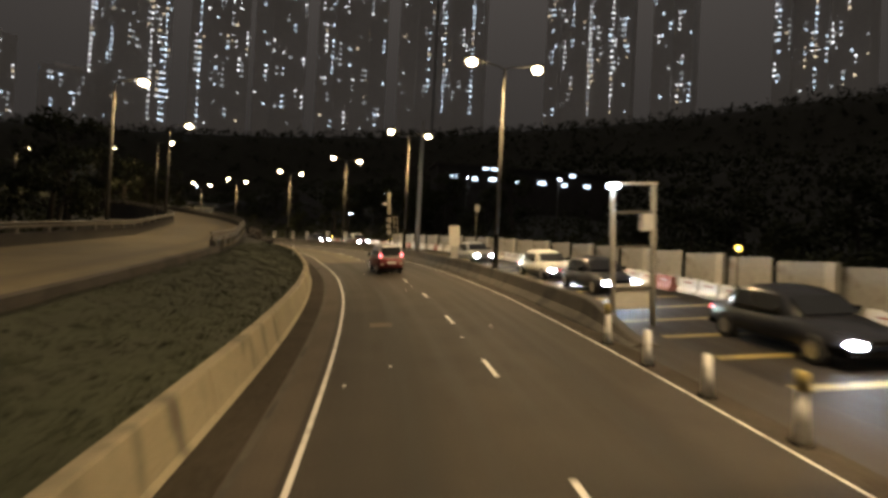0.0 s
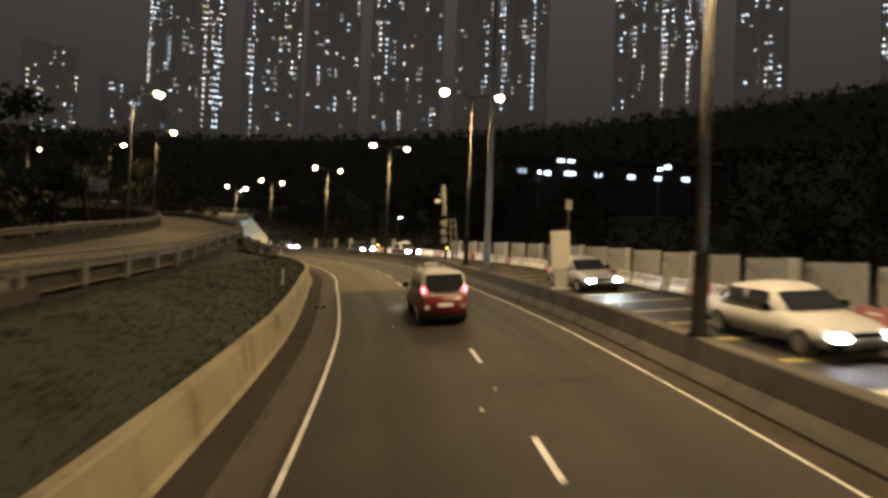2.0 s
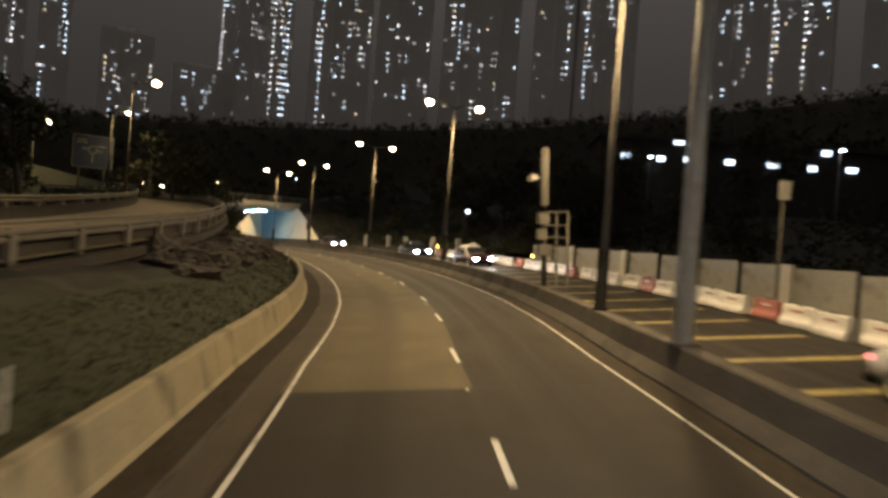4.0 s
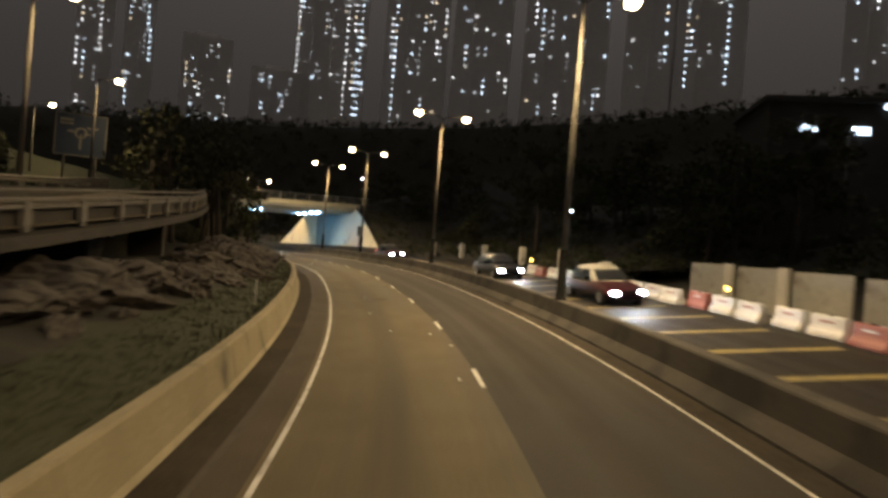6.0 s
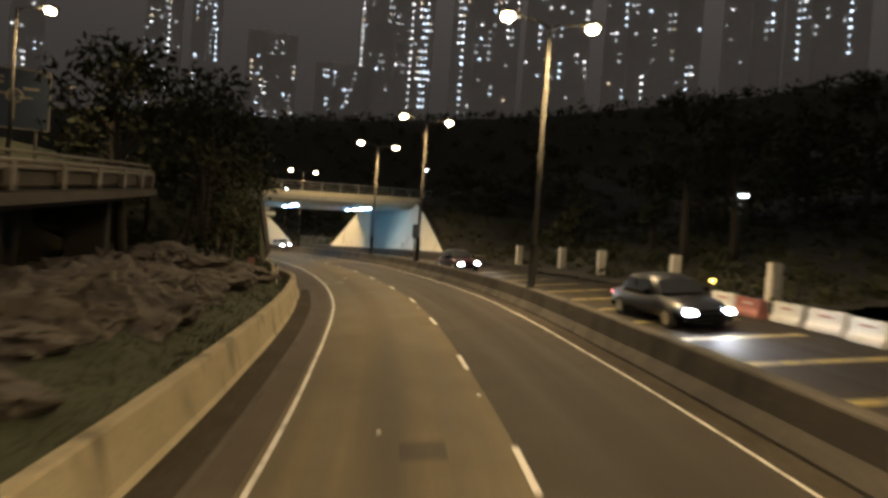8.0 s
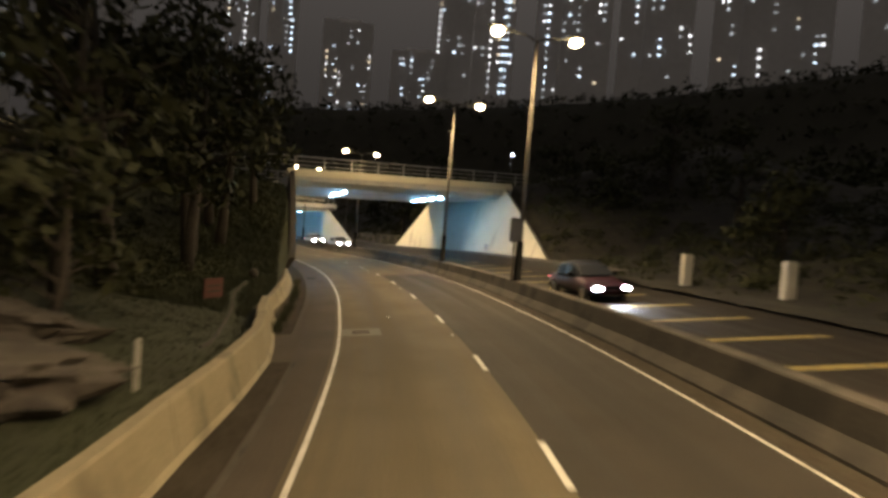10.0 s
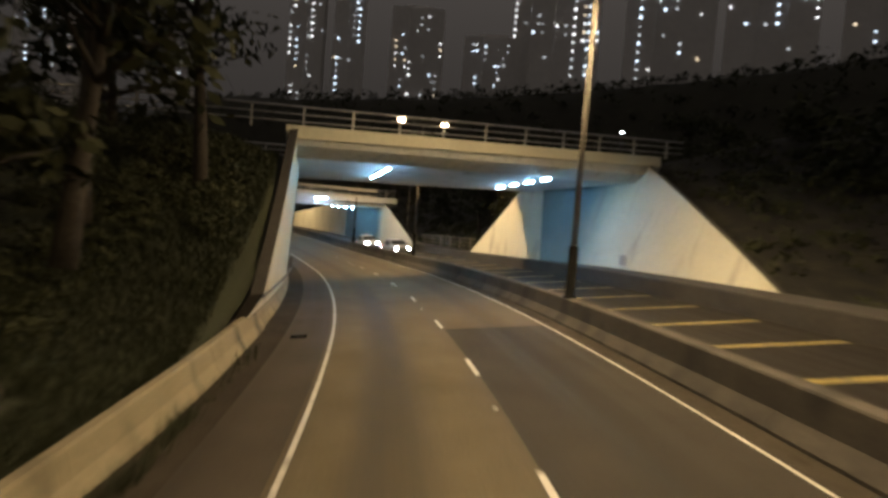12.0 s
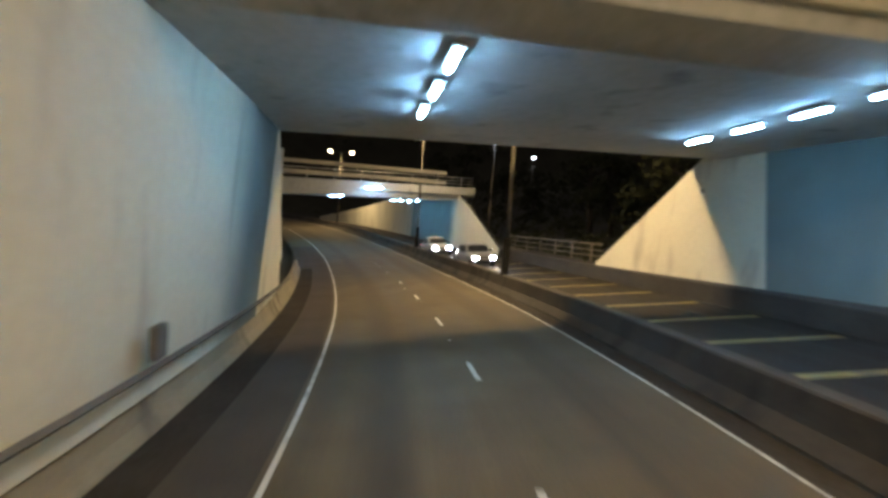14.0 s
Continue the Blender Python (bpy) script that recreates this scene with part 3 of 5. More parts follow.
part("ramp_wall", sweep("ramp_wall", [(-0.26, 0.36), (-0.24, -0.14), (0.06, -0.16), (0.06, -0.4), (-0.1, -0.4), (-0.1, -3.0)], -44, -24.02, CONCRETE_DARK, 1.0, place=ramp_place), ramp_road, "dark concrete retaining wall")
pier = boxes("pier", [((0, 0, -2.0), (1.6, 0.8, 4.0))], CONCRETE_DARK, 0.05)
for s in (-13, 0, 13, 26, 40, 54):
    part("pier", pier, ramp_road, "", Matrix.Translation(ramp_place(s, -2.6, -0.5)) @ Matrix.Rotation(heading(s), 4, "Z"))
part("ramp_kerb", sweep("ramp_kerb", [(-0.27, 0.0), (-0.27, 0.37), (-0.40, 0.37), (-0.42, 0.0)], -44, 88, CONCRETE_DARK, 1.0, place=ramp_place), ramp_road, "dark concrete upstand")
part("ramp_kerb", sweep("ramp_low_kerb", [(0.06, -0.4), (0.06, 0.13), (-0.12, 0.15), (-0.15, 0.0)], -130, -44.02, CONCRETE_OLD, 1.0, place=ramp_place), ramp_road, "low weathered concrete kerb")
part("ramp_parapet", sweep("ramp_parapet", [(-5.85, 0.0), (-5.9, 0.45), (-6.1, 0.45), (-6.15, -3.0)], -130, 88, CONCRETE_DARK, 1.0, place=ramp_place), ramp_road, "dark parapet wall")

RAIL = [(-0.03, 0.0), (0.04, 0.03), (0.04, 0.10), (-0.02, 0.15), (0.04, 0.20), (0.04, 0.27), (-0.03, 0.30), (-0.07, 0.27), (-0.07, 0.03)]


def guard_rail(a, b, off, lo, label, two=True):
    rail = thing("guard_rail", None, None, label, "guard rail")
    part("beam", sweep("beam", [(off + l, lo + 0.85 * h) for l, h in RAIL], a, b, RAIL_STEEL, 1.0, place=ramp_place, closed=True, caps=True), rail, "dull steel beam")
    if two:
        ring = [(off - 0.06 + 0.045 * math.cos(q * math.pi / 3), lo + 0.40 + 0.045 * math.sin(q * math.pi / 3)) for q in range(6)]
        part("top_rail", sweep("top_rail", ring, a, b, RAIL_STEEL, 1.0, place=ramp_place, closed=True, caps=True), rail, "slim steel top rail")
    post = boxes("post", [((0, 0, -0.04), (0.16, 0.26, 0.66)), ((-0.05, 0, 0.34), (0.07, 0.08, 0.14))], MAST_GREY, 0.025)
    s = a + 0.6
    while s < b:
        m = Matrix.Translation(ramp_place(s, off - 0.02 if two else off - 0.12, lo - 0.10)) @ Matrix.Rotation(heading(s), 4, "Z")
        part("post", post, rail, "", m)
        s += 2.6


guard_rail(-45, 60, -0.10, 0.34, "two steel rails on stout pale posts along the slip road")
guard_rail(-110, 84, -5.85, 0.62, "steel guard rail along the far side of the slip road", two=False)


# ---- bridges ----
def ruled(name, low, high, material, thick=0.22, n=8, blue=None):
    """A wall between a line of feet and a line of tops, both lists of (s, l, h), with thickness behind."""
    verts, faces, uv = [], [], []
    fine_low, fine_high = [], []
    for i in range(len(low) - 1):
        parts = max(1, round((low[i + 1][0] - low[i][0]) / 0.7))
        for q in range(parts + (i == len(low) - 2)):
            fine_low.append(tuple(Vector(low[i]).lerp(Vector(low[i + 1]), q / parts)))
            fine_high.append(tuple(Vector(high[i]).lerp(Vector(high[i + 1]), q / parts)))
    low, high = fine_low, fine_high
    m = len(low)
    sgn = 1 if low[0][1] > 0 else -1
    pts = []
    for (a, b) in zip(low, high):
        for i in range(n + 1):
            t = i / n
            pts.append(tuple(a[j] + (b[j] - a[j]) * t for j in range(3)))
    for off in (0, sgn * thick):
        verts += [P(s, l + off, h - rise(s)) for s, l, h in pts]
        uv += [(h, s) for s, l, h in pts]
    k, c = n + 1, len(pts)
    for i in range(m - 1):
        for j in range(n):
            faces.append((i * k + j, i * k + j + 1, (i + 1) * k + j + 1, (i + 1) * k + j))
            faces.append((c + i * k + j, c + (i + 1) * k + j, c + (i + 1) * k + j + 1, c + i * k + j + 1))
        faces.append((i * k + n, c + i * k + n, c + (i + 1) * k + n, (i + 1) * k + n))
        faces.append((i * k, (i + 1) * k, c + (i + 1) * k, c + i * k))
    for i in (0, m - 1):
        for j in range(n):
            faces.append((i * k + j, c + i * k + j, c + i * k + j + 1, i * k + j + 1))
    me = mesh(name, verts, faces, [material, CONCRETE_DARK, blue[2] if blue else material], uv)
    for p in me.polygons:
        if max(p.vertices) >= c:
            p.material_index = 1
        # the stretch under the deck takes the wall with shade in its colour
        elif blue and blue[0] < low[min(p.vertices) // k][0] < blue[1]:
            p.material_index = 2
    return me


def deck_piece(name, corners, lows, highs, material):
    """A slab over four (s, l) corners with heights below and above at each."""
    v = [P(s, l, h - rise(s)) for (s, l), h in zip(corners, lows)] + [P(s, l, h - rise(s)) for (s, l), h in zip(corners, highs)]
    f = [(3, 2, 1, 0), (4, 5, 6, 7)] + [(i, (i + 1) % 4, 4 + (i + 1) % 4, 4 + i) for i in range(4)]
    return mesh(name, v, f, material)


def railing(parent, a, b, height, posts, material=STEEL):
    """Posts and rails between two places in the world."""
    a, b = Vector(a), Vector(b)
    turn = math.atan2((b - a).y, (b - a).x)
    post = boxes("railing_post", [((0, 0, height / 2), (0.10, 0.12, height))], material, 0.015)
    for i in range(posts):
        part("railing_post", post, parent, "", Matrix.Translation(a.lerp(b, (i + 0.5) / posts)) @ Matrix.Rotation(turn, 4, "Z"))
    for h, r in ((height, 0.05), (height * 0.66, 0.035), (height * 0.33, 0.035)):
        up = Vector((0, 0, h))
        part("rail", tube_mesh("rail", [a + up, a.lerp(b, 0.5) + up, b + up], [r] * 3, material, 8), parent)


def tube_light(parent, a, b):
    """A fluorescent batten under a deck, from a to b in the world."""
    a, b = Vector(a), Vector(b)
    m = Matrix.Translation((a + b) / 2) @ (b - a).to_track_quat("Y", "Z").to_matrix().to_4x4()
    n = (b - a).length
    lamp = thing("batten_light", None, m, "lit white fluorescent batten under the bridge deck", "light", "battens under the bridge")
    part("housing", boxes("housing", [((0, 0, 0.06), (0.24, n, 0.06))], SOFFIT, 0.01), lamp)
    part("diffuser", boxes("diffuser", [((0, 0, -0.01), (0.11, n * 0.94, 0.07))], TUBE, 0.025), lamp, "glowing white diffuser")
    return lamp


def bridge_one():
    ob = thing("bridge", None, None, "cream-walled concrete road bridge over the carriageways", "bridge")
    # soffit level at the left and right
    fl, fr, br, bl = (57.6, -4.9), (61.2, 13.6), (70.6, 12.4), (67.4, -4.9)
    part("deck", deck_piece("deck", [fl, fr, br, bl], [6.0, 5.25, 5.3, 5.9], [6.75, 6.2, 6.2, 6.7], SOFFIT), ob, "grey concrete deck slab")
    # sloped edge beam and pale parapet at the front, and a wider one behind
    # the back overhang is unseen, widened to block the lamp beyond the bridge
    for nm, (s0, s1), d, w in (("front", (57.6, 61.2), -1, 0.95), ("back", (67.4, 70.6), 1, 2.6)):
        a, b = s0 + d * 0.002, s1 + d * 0.002
        v = []
        for s, l, lo, hi in ((a, -4.9, 6.0, 7.2), (b, 14.6, 5.2, 6.62)):
            for ds, h in ((0, lo), (d * w * 0.79, lo + 0.42), (d * w * 0.84, hi - 0.5), (d * w * 0.84, hi - 0.52), (d * w, hi - 0.52), (d * w, hi), (d * (w - 0.35), hi), (0, hi - 0.3)):
                v.append(P(s + ds, l, h - rise(s + ds)))
        n = 8
        f = [(i, (i + 1) % n, n + (i + 1) % n, n + i) for i in range(n)] + [tuple(range(n))[::-1], tuple(range(n, 2 * n))]
        beam = mesh("edge_beam_" + nm, v, f, [WALL, SOFFIT])
        for poly in beam.polygons[:3]:
            poly.material_index = 1
        part("edge_beam", beam, ob, "cream parapet over a grey sloped edge")
        railing(ob, P(s0 + d * (w - 0.15), -16.0, 7.72 - rise(s0)), P(s1 + d * (w - 0.15), 16.0, 6.5 - rise(s1)), 0.95, 15)
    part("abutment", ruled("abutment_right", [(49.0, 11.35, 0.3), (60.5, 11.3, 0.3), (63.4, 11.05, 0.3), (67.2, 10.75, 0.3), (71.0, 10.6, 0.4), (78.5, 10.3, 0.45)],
                           [(49.0, 11.4, 0.62), (61.2, 14.05, 6.62), (64.2, 13.0, 6.2), (68.4, 11.75, 6.2), (71.2, 11.5, 5.65), (78.5, 10.35, 0.85)], WALL, blue=(58, 67.1, WALL_SHADE)), ob, "cream painted abutment wall with sloped wings")
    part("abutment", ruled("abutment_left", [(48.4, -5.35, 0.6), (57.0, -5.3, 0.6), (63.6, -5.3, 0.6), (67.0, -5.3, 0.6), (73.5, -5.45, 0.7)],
                           [(48.4, -4.9, 1.25), (56.9, -4.42, 7.15), (63.6, -4.43, 6.6), (67.2, -4.45, 6.3), (73.5, -5.4, 1.2)], WALL, thick=0.34, blue=(58, 66.9, WALL_SHADE_LEFT)), ob, "cream painted abutment wall with sloped wings")
    part("conduit", sweep("conduit", [(-5.0, 1.06), (-4.94, 1.12), (-5.0, 1.18), (-5.05, 1.12)], 48.8, 73, POLE, 1.0, closed=True), ob, "grey cable conduit along the wall's foot")
    part("wall_box", boxes("wall_box", [((0, 0, 0), (0.12, 0.4, 0.5))], POLE, 0.02), ob, "dark metal junction box", upright(58.7, -4.92, 1.5))
    part("wall_box", boxes("wall_box_r", [((0, 0, 0), (0.12, 0.5, 0.5))], STEEL, 0.02), ob, "grey metal junction box", upright(58.5, 11.2, 1.2))
    for i in range(3):
        a = 58.7 + i * 2.05
        tube_light(ob, P(a, -0.5 - 0.1 * i, 5.66), P(a + 1.15, -0.55 - 0.1 * i, 5.64))
    for i in range(4):
        a = 59.4 + i * 1.95
        tube_light(ob, P(a, 7.72 - 0.08 * i, 5.33), P(a + 1.0, 7.68 - 0.08 * i, 5.33))
    return ob


bridge_one()
thing("plinth", sweep("plinth", [(10.15, -0.02), (10.2, 0.66), (10.25, 0.7), (11.6, 0.7)], 40, 130, CONCRETE_DARK, 1.0, caps=False), None,
      "low dark concrete plinth at the foot of the bridge walls", "kerb", kind="structure")


def bridge_two():
    ob = thing("bridge", None, None, "second concrete road bridge further along the bend", "bridge")
    fl, fr, br, bl = (101, -6.5), (102.6, 10.6), (118.5, 10.2), (117.5, -6.5)
    part("deck", deck_piece("deck", [fl, fr, br, bl], [6.0, 5.2, 6.0, 6.8], [7.0, 6.15, 6.9, 7.8], SOFFIT), ob, "grey concrete deck slab")
    v = []
    for s, l, lo, hi in ((101, -22, 7.0, 8.3), (102.6, 11.2, 5.4, 6.35)):
        for ds, h in ((-0.01, lo), (-0.5, lo + 0.3), (-0.5, hi), (-0.2, hi), (-0.01, hi - 0.3)):
            v.append(P(s + ds, l, h - rise(s + ds)))
    n = 5
    part("edge_beam", mesh("edge_beam_two", v, [(i, (i + 1) % n, n + (i + 1) % n, n + i) for i in range(n)] + [tuple(range(n))[::-1], tuple(range(n, 2 * n))], SOFFIT), ob, "grey parapet beam")
    railing(ob, P(100.6, -22, 8.3 - rise(100)), P(102.2, 11.0, 6.35 - rise(102)), 0.9, 14)
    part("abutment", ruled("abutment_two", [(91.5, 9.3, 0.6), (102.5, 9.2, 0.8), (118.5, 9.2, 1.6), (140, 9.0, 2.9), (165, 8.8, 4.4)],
                           [(91.5, 9.4, 1.05), (102.3, 9.7, 5.75), (118.6, 9.8, 7.0), (140, 9.3, 6.0), (165, 8.9, 5.0)], WALL, blue=(101, 118.4, WALL_SHADE_FAR)), ob, "cream painted abutment wall")
    part("abutment", ruled("abutment_two_left", [(92, -6.6, 0.6), (101.5, -6.6, 0.8), (117.5, -6.6, 1.5), (126, -6.8, 2.0)],
                           [(92, -6.6, 1.2), (101.5, -6.5, 6.8), (117.6, -6.5, 7.2), (126, -6.8, 2.6)], WALL), ob, "cream painted abutment wall")
    for i in range(4):
        a = 104 + i * 3.4
        tube_light(ob, P(a, 6.2, 4.55), P(a + 1.1, 6.2, 4.55))
    for i in range(3):
        a = 105 + i * 3.6
        tube_light(ob, P(a, -1.0, 5.1), P(a + 1.7, -1.0, 5.1))
    tube_light(ob, P(100.32, 0.5, 5.75), P(100.40, 2.1, 5.72))
    return ob


bridge_two()


# ---- street lamps ----
def street_lamp(s, watts=STREET_WATTS, l=4.2, h0=0.74, height=9.95, double=True, reach=1.7, group="lamps on the median", base=True, label="tall grey double-armed street lamp, lit yellow"):
    """A tapered pole that carries one or two lit heads."""
    ob = thing("street_lamp", None, upright(s, l, h0), label, "street lamp", group)
    part("pole", tube_mesh("pole", [(0, 0, 0.9), (0, 0, height * 0.5), (0, 0, height)], [0.105, 0.085, 0.06], POLE, 12), ob)
    if base:
        part("pole_base", tube_mesh("pole_base", [(0, 0, 0), (0, 0, 0.05), (0, 0, 0.06), (0, 0, 1.6), (0, 0, 1.66)], [0.22, 0.22, 0.155, 0.15, 0.1], BLACK, 12), ob, "black painted pole base")
    else:
        part("pole_base", tube_mesh("pole_base", [(0, 0, 0), (0, 0, 0.9), (0, 0, 0.95)], [0.13, 0.13, 0.1], POLE, 12), ob)
    for sgn in ((-1, 1) if double else (1,)):
        tip = sgn * reach
        part("arm", tube_mesh("arm", [(0, 0, height - 0.1), (sgn * 0.35, 0, height + 0.1), (tip - sgn * 0.3, 0, height + 0.24)], [0.045, 0.04, 0.035], POLE, 8), ob)
        head = part("lamp_head", ellipsoid("lamp_head", (tip, 0, height + 0.30), (0.86, 0.40, 0.20), POLE), ob)
        part("lens", ellipsoid("lens", (tip, 0, height + 0.13), (0.52, 0.44, 0.38), LAMP_GLOW, 24, 14), head, "glowing yellow lens")
        data = bpy.data.lights.new("street_light", "AREA")
        data.spread = radians(155)
        data.shape, data.size, data.size_y, data.energy, data.color = "ELLIPSE", 0.6, 0.4, watts, SODIUM
        lamp = new("street_light", data)
        lamp.matrix_world = upright(s, l, h0) @ Matrix.Translation((tip, 0, height - 0.12))
    return ob


for s in (-88, -67, -45.5, -23.6, -2.4, 17.6, 36.7, 49.4, 75.0):
    street_lamp(s, STREET_WATTS * (0.62 if 30 < s < 45 else 0.8 if 45 < s < 60 else 0.95))
street_lamp(97.0, STREET_WATTS * 0.4)
street_lamp(138, STREET_WATTS * 0.95, height=10.6)
for s in (-62, -38.5, -18, 6, 30.8, 52):
    street_lamp(s, RAMP_WATTS, ramp_l(s) - 6.4, ramp_h(s) + 0.2, 8.6, False, 1.4, "lamps on the slip road", False, "tall single-armed street lamp beside the slip road, lit yellow")
# a thick bare mast on the median
mast = thing("mast", None, upright(-28.0, 4.2, 0.74), "thick plain grey steel mast on the median", "mast")
part("shaft", tube_mesh("shaft", [(0, 0, 0), (0, 0, 5), (0, 0, 10.5)], [0.19, 0.17, 0.13], HOARD, 14), mast)
part("flange", tube_mesh("flange", [(0, 0, 0), (0, 0, 0.06)], [0.34, 0.34], POLE, 14), mast)


# ---- construction side: water barriers and hoarding ----
def water_barrier(s, l, red):
    ob = thing("water_barrier", None, on_road(s, l, 0), "red plastic water-filled barrier" if red else "white plastic water-filled barrier", "barrier", "row of plastic barriers")
    mat = RED_PLASTIC if red else WHITE_PLASTIC
    part("body", prism("body", [(-0.25, 0.0), (-0.25, 0.13), (-0.12, 0.28), (-0.10, 0.62), (0.10, 0.62), (0.12, 0.28), (0.25, 0.13), (0.25, 0.0)], -0.62, 0.62, mat, 0.03), ob, "", Matrix.Rotation(radians(90), 4, "Z"))
    part("band", boxes("band", [((0, 0, 0.46), (0.24, 0.5, 0.10))], WHITE_PLASTIC if red else RED_PLASTIC, 0.02), ob, "contrasting reflective band")
    part("filler_cap", tube_mesh("filler_cap", [(0, 0, 0.60), (0, 0, 0.66)], [0.06, 0.06], BLACK, 8), ob)
    return ob


protos = {}
s, i = -74.0, 0
while s < 16:
    red = i % 5 == 2
    m = on_road(s, 10.75 + 0.12 * math.sin(i * 2.1), 0, 0.05 * math.sin(i * 3.7))
    if red in protos:
        copy_thing(protos[red], m)
    else:
        protos[red] = water_barrier(s, 10.75, red)
        protos[red].matrix_world = m
    s += 1.42
    i += 1

hoard = thing("hoarding", None, None, "grey metal site hoarding on pale posts behind the plastic barriers", "fence")
panel = boxes("panel", [((0, 0, 0.0), (0.05, 3.0, 2.1))], HOARD, 0.01)
hpost = boxes("hoarding_post", [((0, 0, 0.05), (0.22, 0.55, 2.2))], HOARD_POST, 0.02)
s = -110.0
while s < 8:
    l = 15.2 + 0.7 * smoothstep(-30, 0, s)
    part("panel", panel, hoard, "", upright(s, l + 0.25, 0.22))
    if int(s / 3.05) % 2 == 0:
        part("hoarding_post", hpost, hoard, "", upright(s + 1.5, l, 0.22))
    s += 3.05


# ---- signs, cabinets and posts ----
def post_box(s, l, h, w, box_h, pole_h, label, mat=HOARD_POST):
    """A post with a plate or case on it."""
    ob = thing("sign_post", None, upright(s, l, h), label, "sign")
    part("post", tube_mesh("post", [(0, 0, 0), (0, 0, pole_h)], [0.05, 0.05], POLE, 8), ob)
    part("plate", boxes("plate", [((0, -0.08, pole_h - box_h / 2), (w, 0.05, box_h))], mat, 0.015), ob)
    return ob


board = thing("traffic_sign", None, on_road(-37.0, 4.42, 0.74), "pale grey reverse of a traffic sign on a short stand", "sign")
part("panel", boxes("panel", [((0, 0, 1.4), (0.70, 0.10, 1.32))], HOARD_POST, 0.025), board)
part("stand", boxes("stand", [((0, 0.04, 0.4), (0.5, 0.12, 0.8))], HOARD, 0.02), board)
part("foot", boxes("foot", [((0, 0.04, 0.03), (0.62, 0.4, 0.06))], STEEL, 0.01), board)

tele = thing("camera_mast", None, on_road(-17.4, 4.5, 0.74), "thick white mast with a climbing frame and equipment boxes", "mast")
part("shaft", tube_mesh("shaft", [(0, 0, 0), (0, 0, 3.0)], [0.10, 0.10], POLE, 12), tele)
part("head_tube", tube_mesh("head_tube", [(0, 0, 3.05), (0, 0, 3.1), (0, 0, 5.2), (0, 0, 5.26)], [0.15, 0.17, 0.16, 0.10], MAST_GREY, 16), tele, "thick white painted tube")
part("collar", tube_mesh("collar", [(0, 0, 2.86), (0, 0, 3.06)], [0.21, 0.21], BLACK, 14), tele, "dark collar")
for x, y, z, w in ((-0.06, 0, 2.55, 0.42), (-0.12, 0, 1.95, 0.36), (-0.05, 0, 1.35, 0.4)):
    part("equipment_box", boxes("equipment_box", [((x, y, z), (w, 0.36, 0.42))], MAST_GREY, 0.03), tele)
part("camera_head", boxes("camera_head", [((-0.5, -0.05, 4.1), (0.3, 0.36, 0.24)), ((-0.26, 0, 4.1), (0.3, 0.06, 0.06))], WHITE_PLASTIC, 0.03), tele, "white camera housing on a bracket")
for y in (-0.35, -1.45):
    part("frame_post", boxes("frame_post", [((0.36, y, 1.42), (0.08, 0.08, 2.84))], MAST_GREY, 0.015), tele)
for z in (0.9, 1.85, 2.3, 2.8):
    part("frame_rung", boxes("frame_rung", [((0.36, -0.9, z), (0.07, 1.2, 0.07)), ((0.18, -0.18, z), (0.4, 0.06, 0.06))], MAST_GREY, 0.015), tele)

post_box(36.7, 3.95, 0.74, 0.5, 1.0, 2.6, "dull grey back of a small sign on the lamp post", POLE)

sign = thing("direction_sign", None, upright(35.6, -18.2, 6.0, radians(-4)), "large dark blue roundabout direction sign on two posts", "sign")
part("panel", boxes("panel", [((-1.5, 0, 4.45), (3.6, 0.08, 3.4))], surface("sign_blue", (0.010, 0.018, 0.036), (0.016, 0.026, 0.05), 0.6, 8, 1, 0), 0.02), sign, "dark blue sign face")
bar = [((-1.5, -0.06, 3.9), (0.12, 0.02, 1.2)), ((-0.95, -0.06, 4.55), (0.7, 0.02, 0.12)), ((-2.1, -0.06, 4.7), (0.7, 0.02, 0.12)), ((-2.5, -0.06, 5.6), (0.9, 0.02, 0.14)), ((-2.5, -0.06, 5.3), (0.9, 0.02, 0.14)), ((-0.7, -0.06, 5.05), (0.8, 0.02, 0.14))]
for c, size in bar:
    part("lettering_bar", boxes("lettering_bar", [(c, size)], MAST_GREY), sign, "dim white sign bar")
ring = tube_mesh("roundabout_ring", [(-1.5 + 0.38 * math.cos(a * math.pi / 10), -0.06, 4.6 + 0.38 * math.sin(a * math.pi / 10)) for a in range(21)], [0.06] * 21, MAST_GREY, 6)
part("roundabout_ring", ring, sign, "white roundabout ring")
part("border", boxes("border", [((-1.5, -0.05, 6.1), (3.5, 0.02, 0.06)), ((-1.5, -0.05, 2.8), (3.5, 0.02, 0.06)), ((-3.25, -0.05, 4.45), (0.06, 0.02, 3.3)), ((0.25, -0.05, 4.45), (0.06, 0.02, 3.3))], MAST_GREY), sign)
for x in (-2.6, -0.4):
    part("post", tube_mesh("post", [(x, 0.12, -1), (x, 0.12, 6.0)], [0.09, 0.09], POLE, 8), sign)

